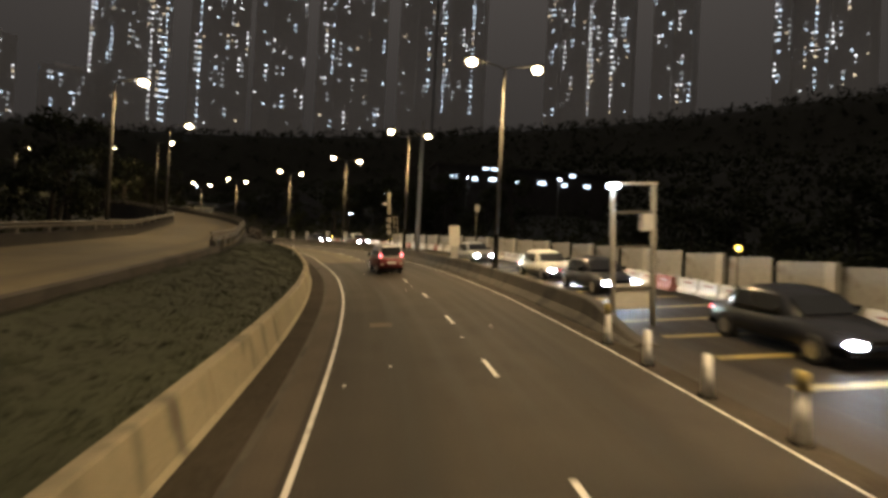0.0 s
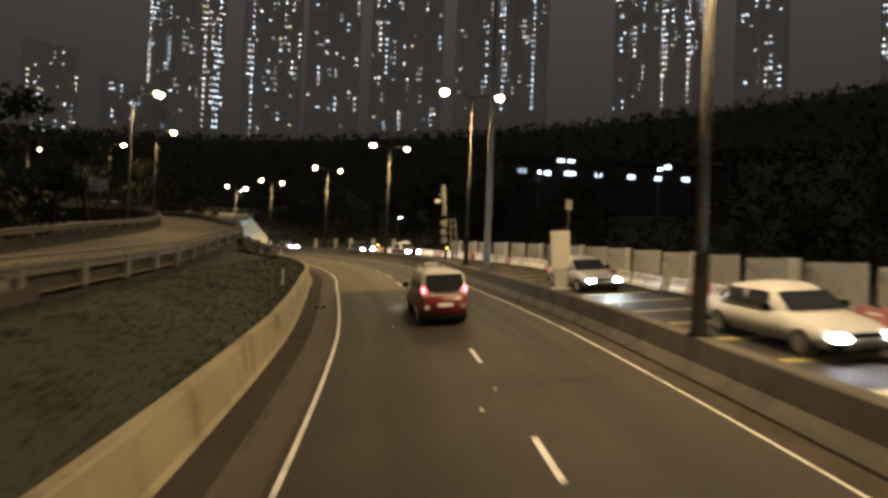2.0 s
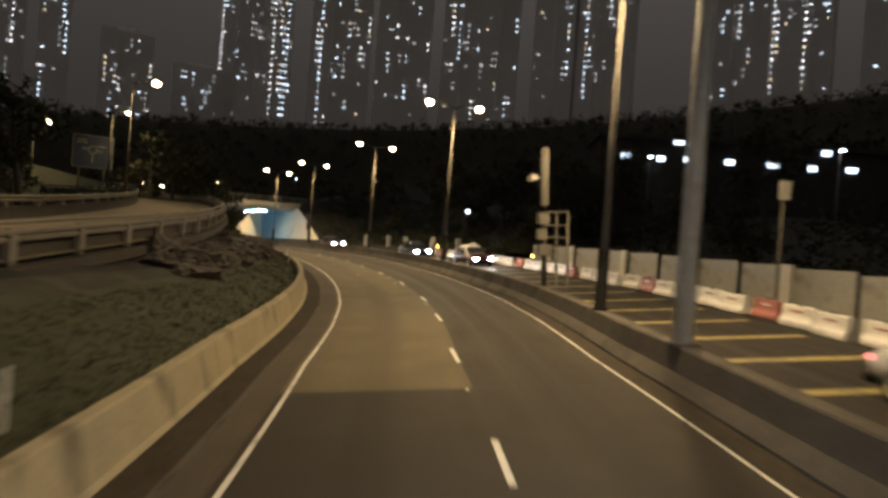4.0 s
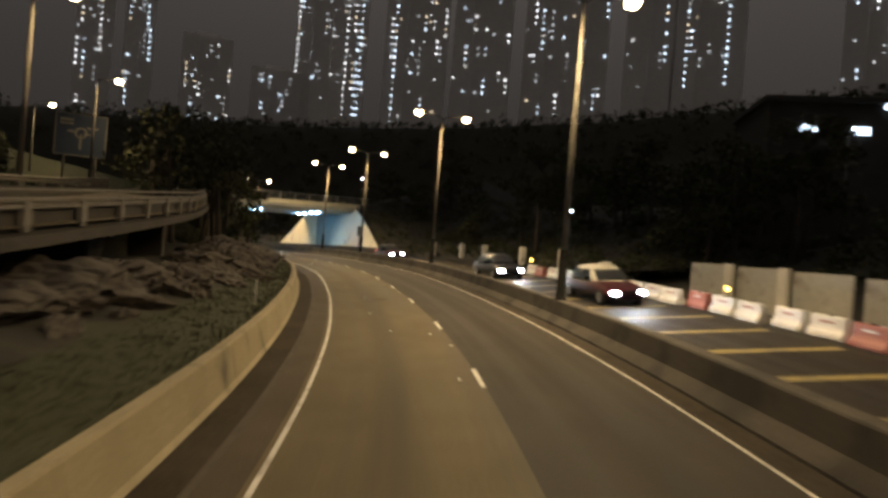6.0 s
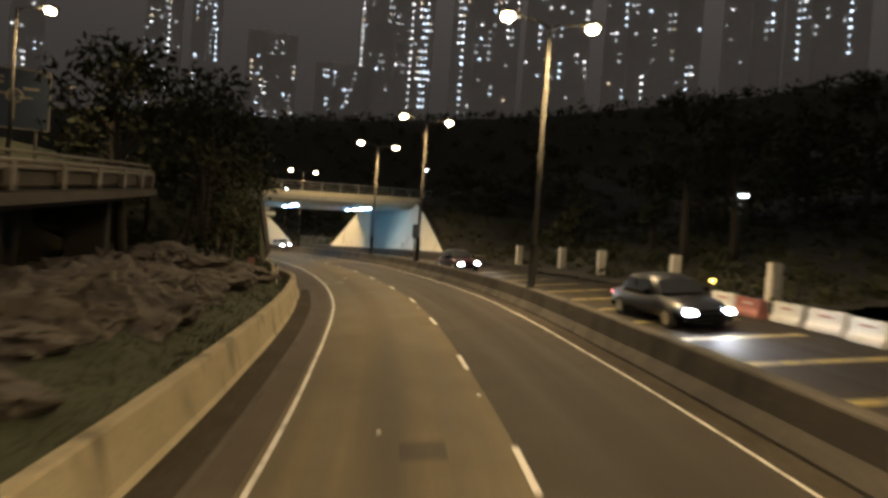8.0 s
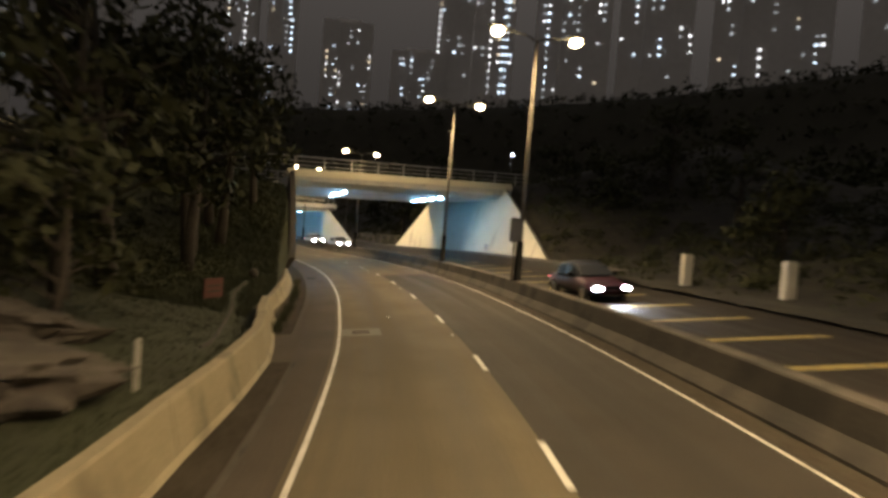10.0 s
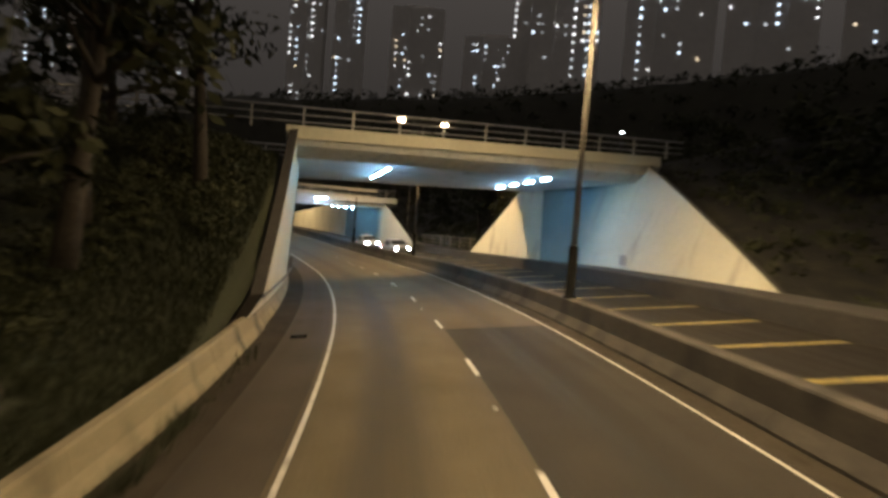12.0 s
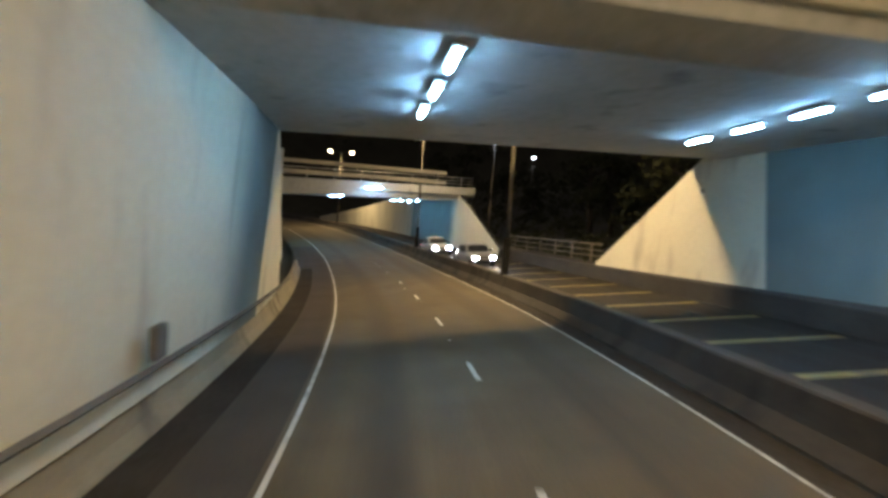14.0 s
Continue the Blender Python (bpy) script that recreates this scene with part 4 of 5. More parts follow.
# slim bollards before the median barrier begins
for s, l, yellow in ((-59.3, 3.45, True), (-61.4, 3.42, False), (-63.6, 3.42, False), (-65.7, 3.5, True), (-67.8, 3.5, False), (-70, 3.5, False)):
    ob = thing("bollard", None, on_road(s, l), "white flexible lane bollard" if not yellow else "white lane bollard with a yellow top", "bollard", "bollards on the median")
    part("stem", tube_mesh("stem", [(0, 0, 0.03), (0, 0, 0.4), (0, 0, 0.75)], [0.09, 0.075, 0.07], WHITE_PLASTIC, 10), ob)
    part("foot", tube_mesh("foot", [(0, 0, 0), (0, 0, 0.04)], [0.16, 0.15], BLACK, 10), ob)
    if yellow:
        part("cap", tube_mesh("cap", [(0, 0, 0.75), (0, 0, 1.0), (0, 0, 1.02)], [0.085, 0.085, 0.05], YELLOW, 10), ob, "yellow reflective top")
# marker posts in the grass behind the barrier
for s in (-32.2, -2.5, 22):
    ob = thing("marker_post", boxes("marker_post", [((0, 0, 0.3), (0.07, 0.05, 0.9))], HOARD_POST, 0.02), upright(s, -5.5, 0.8), "short pale marker post in the grass", "post", "marker posts")
for s, l in ((16, 13.2), (22, 13.4), (28, 13.2), (33, 13.6), (38, 13.0)):
    thing("stump_post", boxes("stump_post", [((0, 0, 0.75), (0.5, 0.35, 1.5))], HOARD_POST, 0.05), upright(s, l, 0.1), "pale concrete marker block on the bank", "post", "blocks on the bank")


# ---- vehicles ----
def paint(name, colour):
    m, n, k, p = nodes_of(name)
    p.inputs["Base Color"].default_value = (*colour, 1)
    p.inputs["Roughness"].default_value = 0.28
    p.inputs["Coat Weight"].default_value = 0.15
    p.inputs["Specular IOR Level"].default_value = 0.3
    tex = n.new("ShaderNodeTexNoise")
    tex.inputs["Scale"].default_value = 6
    r = n.new("ShaderNodeMapRange")
    r.inputs[3].default_value, r.inputs[4].default_value = 0.22, 0.42
    k.new(tex.outputs[0], r.inputs[0])
    k.new(r.outputs[0], p.inputs["Roughness"])
    return m


GLASS = paint("dark_glass", (0.008, 0.009, 0.011))
SILVER_ROOF = paint("silver_paint", (0.40, 0.39, 0.36))
TAXI_RED = paint("taxi_red", (0.105, 0.014, 0.015))
CAR_WHITE = paint("car_white", (0.36, 0.36, 0.35))
# taxi red with its dull look under yellow lamps put into the paint
TAXI_DARK = paint("taxi_red_dimmed", (0.032, 0.006, 0.007))
CAR_BLACK = paint("car_black", (0.012, 0.013, 0.018))
CAR_RED = paint("car_dark_red", (0.022, 0.005, 0.008))


def loft(name, rings, material, smooth=True):
    """Closed rings of equal length joined into a shell, ends closed."""
    n = len(rings[0])
    v = [p for r in rings for p in r]
    f = [(i * n + j, i * n + (j + 1) % n, (i + 1) * n + (j + 1) % n, (i + 1) * n + j) for i in range(len(rings) - 1) for j in range(n)]
    f += [tuple(range(n))[::-1], tuple((len(rings) - 1) * n + j for j in range(n))]
    return mesh(name, v, f, material, None, smooth)


def section(y, w, z0, z1, r=0.18):
    """A rounded body section at y, w wide from z0 to z1."""
    a = w / 2
    return [(-a + r, y, z0), (a - r, y, z0), (a - 0.03, y, z0 + r), (a, y, (z0 + z1) / 2), (a - 0.05, y, z1 - r * 0.5), (a - r, y, z1),
            (0, y, z1 + 0.02), (-a + r, y, z1), (-a + 0.05, y, z1 - r * 0.5), (-a, y, (z0 + z1) / 2), (-a + 0.03, y, z0 + r)]


def roof_section(y, wb, wt, z0, z1):
    return [(-wb / 2, y, z0), (wb / 2, y, z0), (wt / 2, y, z1 - 0.12), (wt / 2 - 0.12, y, z1 - 0.02), (0, y, z1 + 0.02), (-wt / 2 + 0.12, y, z1 - 0.02), (-wt / 2, y, z1 - 0.12)]


def wheel(parent, x, y, r):
    w = part("wheel", tube_mesh("tyre", [(-0.11, 0, 0), (-0.09, 0, 0), (0.09, 0, 0), (0.11, 0, 0)], [r - 0.06, r, r, r - 0.06], RUBBER, 20, False), parent, "", Matrix.Translation((x, y, r)))
    part("rim", tube_mesh("rim", [(-0.115, 0, 0), (0.115, 0, 0)], [r * 0.62, r * 0.62], CHROME, 14, False), w)


def vehicle(name, m, body_mat, roof_mat, length, width, height, belt, label, van=False, lit=True, taxi=False, glare=0.0):
    """A car that points along its own +y, with body, cabin, glazing, wheels and lamps."""
    ob = thing(name, None, m, label, "taxi" if taxi else "car")
    L, W = length / 2, width
    if van:
        body = [section(-L, W * 0.93, 0.34, belt - 0.04, 0.1), section(-L + 0.12, W * 0.98, 0.26, belt, 0.12), section(0, W, 0.24, belt), section(L - 1.3, W, 0.24, belt),
                section(L - 0.55, W * 0.97, 0.25, belt - 0.12), section(L - 0.1, W * 0.9, 0.28, belt - 0.3), section(L, W * 0.8, 0.34, belt - 0.42)]
        cab = [(-L + 0.06, belt - 0.02), (-L + 0.17, height - 0.05), (-L + 0.4, height), (L - 2.1, height), (L - 1.7, height - 0.1), (L - 0.75, belt - 0.05)]
    else:
        body = [section(-L, W * 0.82, 0.42, belt - 0.12), section(-L + 0.15, W * 0.95, 0.28, belt - 0.03), section(-L + 1.0, W, 0.24, belt), section(0, W, 0.22, belt),
                section(L - 1.4, W, 0.24, belt), section(L - 0.5, W * 0.96, 0.25, belt - 0.14), section(L - 0.1, W * 0.88, 0.28, belt - 0.26), section(L, W * 0.76, 0.34, belt - 0.36)]
        cab = [(-L + 0.45, belt - 0.02), (-L + 1.05, height - 0.08), (-L + 1.5, height), (L - 2.45, height), (L - 2.1, height - 0.06), (L - 1.25, belt - 0.03)]
    part("body", loft("body", body, body_mat), ob)
    rings = []
    for y, z in cab:
        if z < belt + 0.1 and not van:
            rings.append(roof_section(y, W * 0.93, W * 0.78, belt - 0.3, belt - 0.03))
            continue
        top = z if z > belt + 0.1 else belt + 0.05
        rings.append(roof_section(y, W * 0.95, W * 0.88, belt - 0.06, top) if van else roof_section(y, W * 0.93, W * 0.78, belt - 0.08, top))
    part("cabin", loft("cabin", rings, roof_mat), ob, "roof and pillars")
    # glazing set just proud of the cabin
    (y0, z0), (y1, z1), (y2, z2), (y3, z3), (y4, z4), (y5, z5) = cab
    hw = W * 0.36

    def pane(nm, pts):
        v = [Vector(p) for p in pts]
        n = len(v)
        nrm = (v[1] - v[0]).cross(v[2] - v[0]).normalized() * 0.02
        sides = [(i, n + i, n + (i + 1) % n, (i + 1) % n) for i in range(n)]
        part(nm, mesh(nm, [p + nrm for p in v] + [p - nrm for p in v], [tuple(range(n)), tuple(range(2 * n - 1, n - 1, -1))] + sides, GLASS), ob, "dark glass")
    zb, zt = belt + (0.12 if van else 0.06), height - (0.10 if van else 0.16)

    def along(ya, za, yb, zb_, z):
        return ya + (yb - ya) * (z - za) / (zb_ - za)
    ry0, ry1 = along(y0, z0, y1, z1, zb), along(y0, z0, y1, z1, zt)
    fy0, fy1 = along(y5, z5, y4, z4, zb), along(y5, z5, y4, z4, zt)
    if van:
        hw = W * 0.385
        ym = along(y0, z0, y1, z1, zb + 0.17)
        pane("rear_window", [(hw - 0.17, ry0 - 0.06, zb), (-hw + 0.17, ry0 - 0.06, zb), (-hw, ym - 0.06, zb + 0.17), (-hw + 0.03, ry1 - 0.06, zt), (hw - 0.03, ry1 - 0.06, zt), (hw, ym - 0.06, zb + 0.17)])
        for sgn in (-1, 1):
            part("reverse_lamp", boxes("reverse_lamp", [((sgn * W * 0.37, -L - 0.005, 0.62), (0.17, 0.05, 0.15))], HOARD, 0.02), ob, "pale reversing lamp")
        part("window_trim", boxes("window_trim", [((0, -L + 0.07, belt + 0.02), (W * 0.9, 0.06, 0.10))], roof_mat, 0.025), ob, "silver band under the rear window")
        for x in (-0.55, 0.55):
            part("roof_rib", boxes("roof_rib", [((x * W * 0.5, -0.35, height + 0.012), (0.05, 2.2, 0.035))], roof_mat, 0.012), ob)
    else:
        pane("rear_window", [(hw, ry0 - 0.06, zb), (-hw, ry0 - 0.06, zb), (-hw + 0.06, ry1 - 0.06, zt), (hw - 0.06, ry1 - 0.06, zt)])
    pane("windscreen", [(-hw - 0.06, fy0 + 0.07, zb), (hw + 0.06, fy0 + 0.07, zb), (hw - 0.03, fy1 + 0.07, zt), (-hw + 0.03, fy1 + 0.07, zt)])
    mid = (y1 + y4) / 2
    for sgn in (-1, 1):
        xb, xt = sgn * (W * 0.465 + 0.005), sgn * (W * 0.405 + 0.01)
        for a, b in ((ry1 + 0.15, mid - 0.06), (mid + 0.06, fy1 - 0.05)):
            q = [(xb, a, zb), (xb, b + 0.1, zb), (xt, b, zt), (xt, a + 0.05, zt)]
            pane("side_window", q if sgn > 0 else q[::-1])
        part("mirror", ellipsoid("mirror", (sgn * (W / 2 + 0.1), fy0 - 0.35, belt + 0.1), (0.22, 0.14, 0.18), BLACK, 10, 6), ob)
        wheel(ob, sgn * (W / 2 - 0.1), -L + 0.78, 0.32)
        wheel(ob, sgn * (W / 2 - 0.1), L - 0.85, 0.32)
        part("headlight", ellipsoid("headlight", (sgn * (W / 2 - 0.32), L - 0.08, belt - 0.36), (0.42, 0.22, 0.19), HEADLIGHT if lit else CHROME, 24, 14), ob, "lit headlight" if lit else "")
        if van:
            part("tail_light", boxes("tail_light", [((sgn * (W / 2 - 0.1), -L + 0.06, belt + 0.17), (0.12, 0.16, 0.22))], TAIL, 0.04), ob, "lit red tail light")
        else:
            part("tail_light", ellipsoid("tail_light", (sgn * (W / 2 - 0.26), -L + 0.1, belt - 0.2), (0.4, 0.16, 0.16), TAIL, 10, 6), ob, "lit red tail light")
    part("front_bumper", boxes("front_bumper", [((0, L - 0.12, 0.38), (W * 0.84, 0.24, 0.22))], BLACK, 0.06), ob)
    part("rear_bumper", boxes("rear_bumper", [((0, -L + 0.06, 0.33), (W * 0.92, 0.20, 0.16))], BLACK, 0.04), ob)
    part("grille", boxes("grille", [((0, L - 0.03, 0.58), (W * 0.4, 0.06, 0.12))], BLACK, 0.02), ob)
    part("plate", boxes("plate", [((0, -L - 0.03, 0.68 if van else 0.6), (0.5, 0.03, 0.13))], WHITE_PLASTIC, 0.008), ob, "plain pale plate")
    if taxi:
        part("roof_sign", boxes("roof_sign", [((0, 0.25, height + 0.075), (0.55, 0.24, 0.13))], WHITE_PLASTIC, 0.05), ob, "white roof sign")
    if lit and glare:
        data = bpy.data.lights.new("headlight_beam", "SPOT")
        data.energy, data.spot_size, data.spot_blend, data.color, data.shadow_soft_size = glare, radians(75), 0.8, (0.88, 0.94, 1.0), 0.1
        beam = new("headlight_beam", data)
        beam.matrix_world = m @ Matrix.Translation((0, L + 0.12, belt - 0.36)) @ Matrix.Rotation(radians(78), 4, "X")
    return ob


vehicle("taxi", on_road(-36.95, -0.1, 0, radians(2)), TAXI_RED, SILVER_ROOF, 4.2, 1.5, 1.70, 0.97, "red taxi van with a silver roof, changing lanes ahead", van=True, taxi=True)
back = math.pi
vehicle("car", on_road(-60.5, 7.7, 0, back), CAR_BLACK, CAR_BLACK, 4.6, 1.82, 1.46, 0.9, "black oncoming saloon with lit headlights", glare=550)
vehicle("car", on_road(-49.3, 7.7, 0, back), CAR_BLACK, CAR_BLACK, 4.5, 1.8, 1.48, 0.9, "dark oncoming hatchback with lit headlights", glare=550)
vehicle("car", on_road(-43.4, 7.8, 0, back), CAR_WHITE, CAR_WHITE, 4.6, 1.8, 1.46, 0.9, "cream-lit white oncoming saloon with lit headlights", glare=550)
vehicle("car", on_road(-31.2, 7.9, 0, back), CAR_WHITE, CAR_WHITE, 4.6, 1.8, 1.5, 0.92, "white oncoming saloon with lit headlights", glare=550)
vehicle("taxi", on_road(2.5, 8.2, 0, back), TAXI_DARK, SILVER_ROOF, 4.6, 1.76, 1.52, 0.92, "red oncoming taxi saloon, darkened for the yellow light, with a silver roof", taxi=True, glare=550)
vehicle("car", on_road(14.0, 7.6, 0, back), CAR_BLACK, CAR_BLACK, 4.6, 1.82, 1.5, 0.92, "black oncoming saloon with lit headlights", glare=550)
vehicle("car", on_road(36.6, 7.3, 0, back), CAR_RED, CAR_BLACK, 4.5, 1.8, 1.48, 0.9, "dark red oncoming saloon with lit headlights", glare=550)
vehicle("car", on_road(88.6, 6.6, 0, back), CAR_WHITE, CAR_WHITE, 4.6, 1.8, 1.5, 0.92, "white oncoming saloon with lit headlights", glare=500)
vehicle("car", on_road(97.9, 6.1, 0, back), CAR_WHITE, CAR_WHITE, 4.4, 1.8, 1.5, 0.92, "pale oncoming saloon with lit headlights", glare=500)


# ---- rocks, grass and trees ----
def rock_mesh(name, seed, size):
    bm = bmesh.new()
    bmesh.ops.create_icosphere(bm, subdivisions=4, radius=0.5)
    for v in bm.verts:
        p = v.co * 2.2 + Vector((seed * 7.1, seed * 3.3, 0))
        ridge = abs(noise.noise(p * 1.3 + Vector((9, 4, seed))))
        q = 0.66 + 0.42 * noise.noise(p) - 0.55 * ridge + 0.14 * noise.noise(p * 3.1)
        c = v.co * (q + 0.42)
        # planes along which the stone has split
        for k in range(7):
            a, e = seed * 1.7 + k * 2.4, 0.9 * math.sin(k * 2.1 + seed)
            nrm = Vector((math.cos(a) * math.cos(e), math.sin(a) * math.cos(e), math.sin(e)))
            over = c.dot(nrm) - (0.30 + 0.05 * math.sin(k * 3.3 + seed))
            if over > 0:
                c -= nrm * over * 0.9
        c *= 1 + 0.16 * noise.noise(p * 3.7) - 0.20 * abs(noise.noise(p * 2.9 + Vector((3, 1, 7)))) + 0.07 * noise.noise(p * 9)
        v.co = Vector((c.x * size[0], c.y * size[1], c.z * size[2])) * 1.3
    me = bpy.data.meshes.new(name)
    bm.to_mesh(me)
    bm.free()
    me.materials.append(ROCK)
    return me


rocks = [rock_mesh("rock", i, (1.9, 1.15, 0.85)) for i in range(8)]
rng = random.Random(5)
for i in range(190):
    s = rng.uniform(-21, 24)
    l = rng.uniform(-9.4, -6.9)
    if rng.random() < 0.35:
        s = rng.uniform(11, 23.5)
    size = rng.uniform(0.3, 1.0) if i % 4 else rng.uniform(1.0, 1.7)
    ob = thing("rock", rocks[i % 8], upright(s, l, verge_h(s, max(l, -8.9)) - 0.02 + 0.02 * size, rng.uniform(0, 6.3)) @ Matrix.Rotation(rng.uniform(-0.4, 0.4), 4, "X") @ Matrix.Scale(size, 4),
               "rough brown boulder on the slope", "rock", "boulders below the slip road")


def blades(name, spots, material, lo=0.05, hi=0.16, seed=3):
    r = random.Random(seed)
    v, f = [], []
    for p in spots:
        for _ in range(3):
            a = r.uniform(0, 6.28)
            h = r.uniform(lo, hi)
            w = 0.018
            d = Vector((math.cos(a), math.sin(a), 0))
            b = p + Vector((r.uniform(-0.1, 0.1), r.uniform(-0.1, 0.1), -0.03))
            t = b + d * h * r.uniform(0.2, 0.7) + Vector((0, 0, h))
            e = Vector((-d.y, d.x, 0)) * w
            i = len(v)
            v += [b - e, b + e, t]
            f.append((i, i + 1, i + 2))
    return mesh(name, v, f, material)


def on_verge(s, l):
    p = flat(s, l, verge_h(s, l))
    p.z += 0.09 * noise.noise(Vector((p.x * 0.9, p.y * 0.9, 3))) + 0.03 * noise.noise(Vector((p.x * 4, p.y * 4, 1)))
    return TILT @ p


spots = []
for i in range(42000):
    s = rng.uniform(-75, 31.6)
    l = -5.15 - (3.6 if s < 22 else 4.6) * rng.random() ** 1.2
    if l > grass_edge(s) and (s < 25 or abs(l - channel_l(s)) > 0.12):
        spots.append(on_verge(s, l))
bank_spots = []
for i in range(26000):
    s, l = rng.uniform(31.6, 57), -5.95 - 4.5 * rng.random() ** 1.3
    p = flat(s, l + 0.78 * smoothstep(46.5, 54, s) * (1 - smoothstep(-5.7, -7.0, l)), verge_h(s, l) + left_bank(s) * smoothstep(-5.3, -5.9, l))
    if s > 41 or abs(l - channel_l(s)) > 0.2:
        bank_spots.append(TILT @ p)
thing("grass", blades("bank_grass", bank_spots, BLADE, 0.10, 0.28, 4), None, "longer rough grass on the embankment", "grass", kind="stuff")
thing("grass", blades("grass", spots, BLADE, 0.03, 0.09), None, "short rough grass on the slope", "grass", kind="stuff")


def leaf_cloud(name, blobs, count, size, seed, material=LEAF):
    """Small leaf cards scattered near the skin of several uneven clumps."""
    r = np.random.RandomState(seed)
    v, f = [], []
    for c, rad in blobs:
        for _ in range(count):
            d = Vector(r.normal(size=3)).normalized()
            q = Vector(c) + Vector((d.x * rad, d.y * rad, d.z * rad * 0.75)) * (0.55 + 0.5 * r.rand())
            a = Vector(r.normal(size=3)).normalized()
            b = a.cross(d if abs(a.dot(d)) < 0.95 else Vector((0, 0, 1))).normalized()
            w = size * (0.6 + 0.8 * r.rand())
            i = len(v)
            v += [q - a * w, q + b * w * 0.45, q + a * w, q - b * w * 0.45]
            f.append((i, i + 1, i + 2, i + 3))
    return mesh(name, v, f, material)


def tree_meshes(seed, height, spread, bare=0.35, count=70, leaf=0.22):
    r = random.Random(seed)
    lean = Vector((r.uniform(-0.08, 0.08), r.uniform(-0.08, 0.08), 1))
    trunk = [lean * (height * 0.75 * t) + Vector((0.15 * math.sin(3 * t + seed), 0.15 * math.cos(2 * t + seed), 0)) for t in (0, 0.2, 0.4, 0.6, 0.8, 1)]
    rad = height * 0.022
    tm = [tube_mesh("trunk", trunk, [rad * 1.25, rad, rad * 0.85, rad * 0.65, rad * 0.45, rad * 0.2], BARK, 8)]
    blobs = []
    for i in range(11):
        t = r.uniform(bare, 1)
        o = lean * (height * 0.75 * t)
        a = r.uniform(0, 6.28)
        reach = spread * r.uniform(0.35, 1.0) * (1.1 - 0.5 * t)
        e = o + Vector((math.cos(a) * reach, math.sin(a) * reach, height * r.uniform(0.06, 0.2)))
        tm.append(tube_mesh("limb", [o, o.lerp(e, 0.5) + Vector((0, 0, 0.1)), e], [rad * 0.4, rad * 0.28, rad * 0.1], BARK, 5))
        blobs.append((e, spread * r.uniform(0.28, 0.5)))
    blobs.append((lean * height * 0.86, spread * 0.5))
    return tm, leaf_cloud("crown", blobs, count, leaf, seed)


def tree_proto(seed, height, spread, label, **kw):
    limbs, crown = tree_meshes(seed, height, spread, **kw)
    ob = thing("tree", None, Matrix.Translation((0, 0, -200)), label, "tree")
    t = part("trunk", limbs[0], ob)
    for me in limbs[1:]:
        part("limb", me, t)
    part("crown", crown, ob, "dark leafy crown")
    return ob


protos_t = [tree_proto(11, 9.5, 3.0, "tall dark broadleaf tree on the embankment"), tree_proto(23, 7.5, 2.6, "dark broadleaf tree on the embankment"),
            tree_proto(37, 11.0, 3.2, "tall slim dark tree with a bare lower trunk", bare=0.5), tree_proto(41, 5.0, 2.4, "low bushy dark tree", bare=0.12)]


def plant(k, s, l, h, scale, turn):
    m = Matrix.Translation(P(s, l, h)) @ Matrix.Rotation(turn, 4, "Z") @ Matrix.Scale(scale, 4)
    ob = copy_thing(protos_t[k], m)
    ob.matrix_world = m
    return ob


for k, s, l, h, sc in ((3, 24, -7.6, 1.5, 0.7), (0, 27.5, -9.0, 1.5, 0.9), (2, 31, -9.6, 1.5, 1.0), (1, 33.5, -10.5, 1.8, 1.1), (0, 37, -8.6, 1.4, 1.0), (2, 40, -9.4, 1.4, 1.1),
                       (1, 43, -9.5, 1.6, 1.1), (2, 46, -8.6, 2.2, 1.0), (0, 49, -9.5, 3.2, 1.1), (2, 52, -7.4, 3.8, 0.9), (1, 55, -11, 5.5, 1.1), (0, 34, -14.5, 2.5, 1.2), (1, 44, -14, 2.6, 1.2), (0, 60, -13, 6.2, 1.0), (2, 28, -13.0, 2.0, 1.0)):
    plant(k, s, l, h, sc, rng.uniform(0, 6.28))
for i in range(46):
    s = rng.uniform(14, 150)
    l = rng.uniform(15.5, 34)
    if 54 < s < 74 and l < 18:
        continue
    plant(rng.choice((0, 1, 3, 3)), s, l, 0.0 + 0.2 * max(0, l - 13.5) * smoothstep(10, 30, s) + rise(s) * 0.6, rng.uniform(0.7, 1.25), rng.uniform(0, 6.28))
for i in range(14):
    plant(rng.choice((0, 1)), rng.uniform(-6, 30), rng.uniform(27, 38), rng.uniform(0, 2), rng.uniform(0.9, 1.3), rng.uniform(0, 6.28))
for i in range(16):
    s = rng.uniform(-100, 12)
    plant(rng.choice((0, 1, 3)), s, rng.uniform(24, 48), -1.5, rng.uniform(0.8, 1.3), rng.uniform(0, 6.28))
for i in range(30):
    s = rng.uniform(-90, 90)
    plant(rng.choice((0, 1, 3)), s, ramp_l(s) - rng.uniform(9, 26), ramp_h(s) + 0.5, rng.uniform(0.7, 1.2), rng.uniform(0, 6.28))
for ob in protos_t:
    for c in list(ob.children_recursive) + [ob]:
        bpy.data.objects.remove(c)


# ---- tower blocks on the hill ----
pane_box = {m: boxes("lit_window", [((0, 0, 0), (0.58, 0.3, 0.58))], m) for m in (WIN_COOL, WIN_WHITE, WIN_WARM, WIN_DIM)}


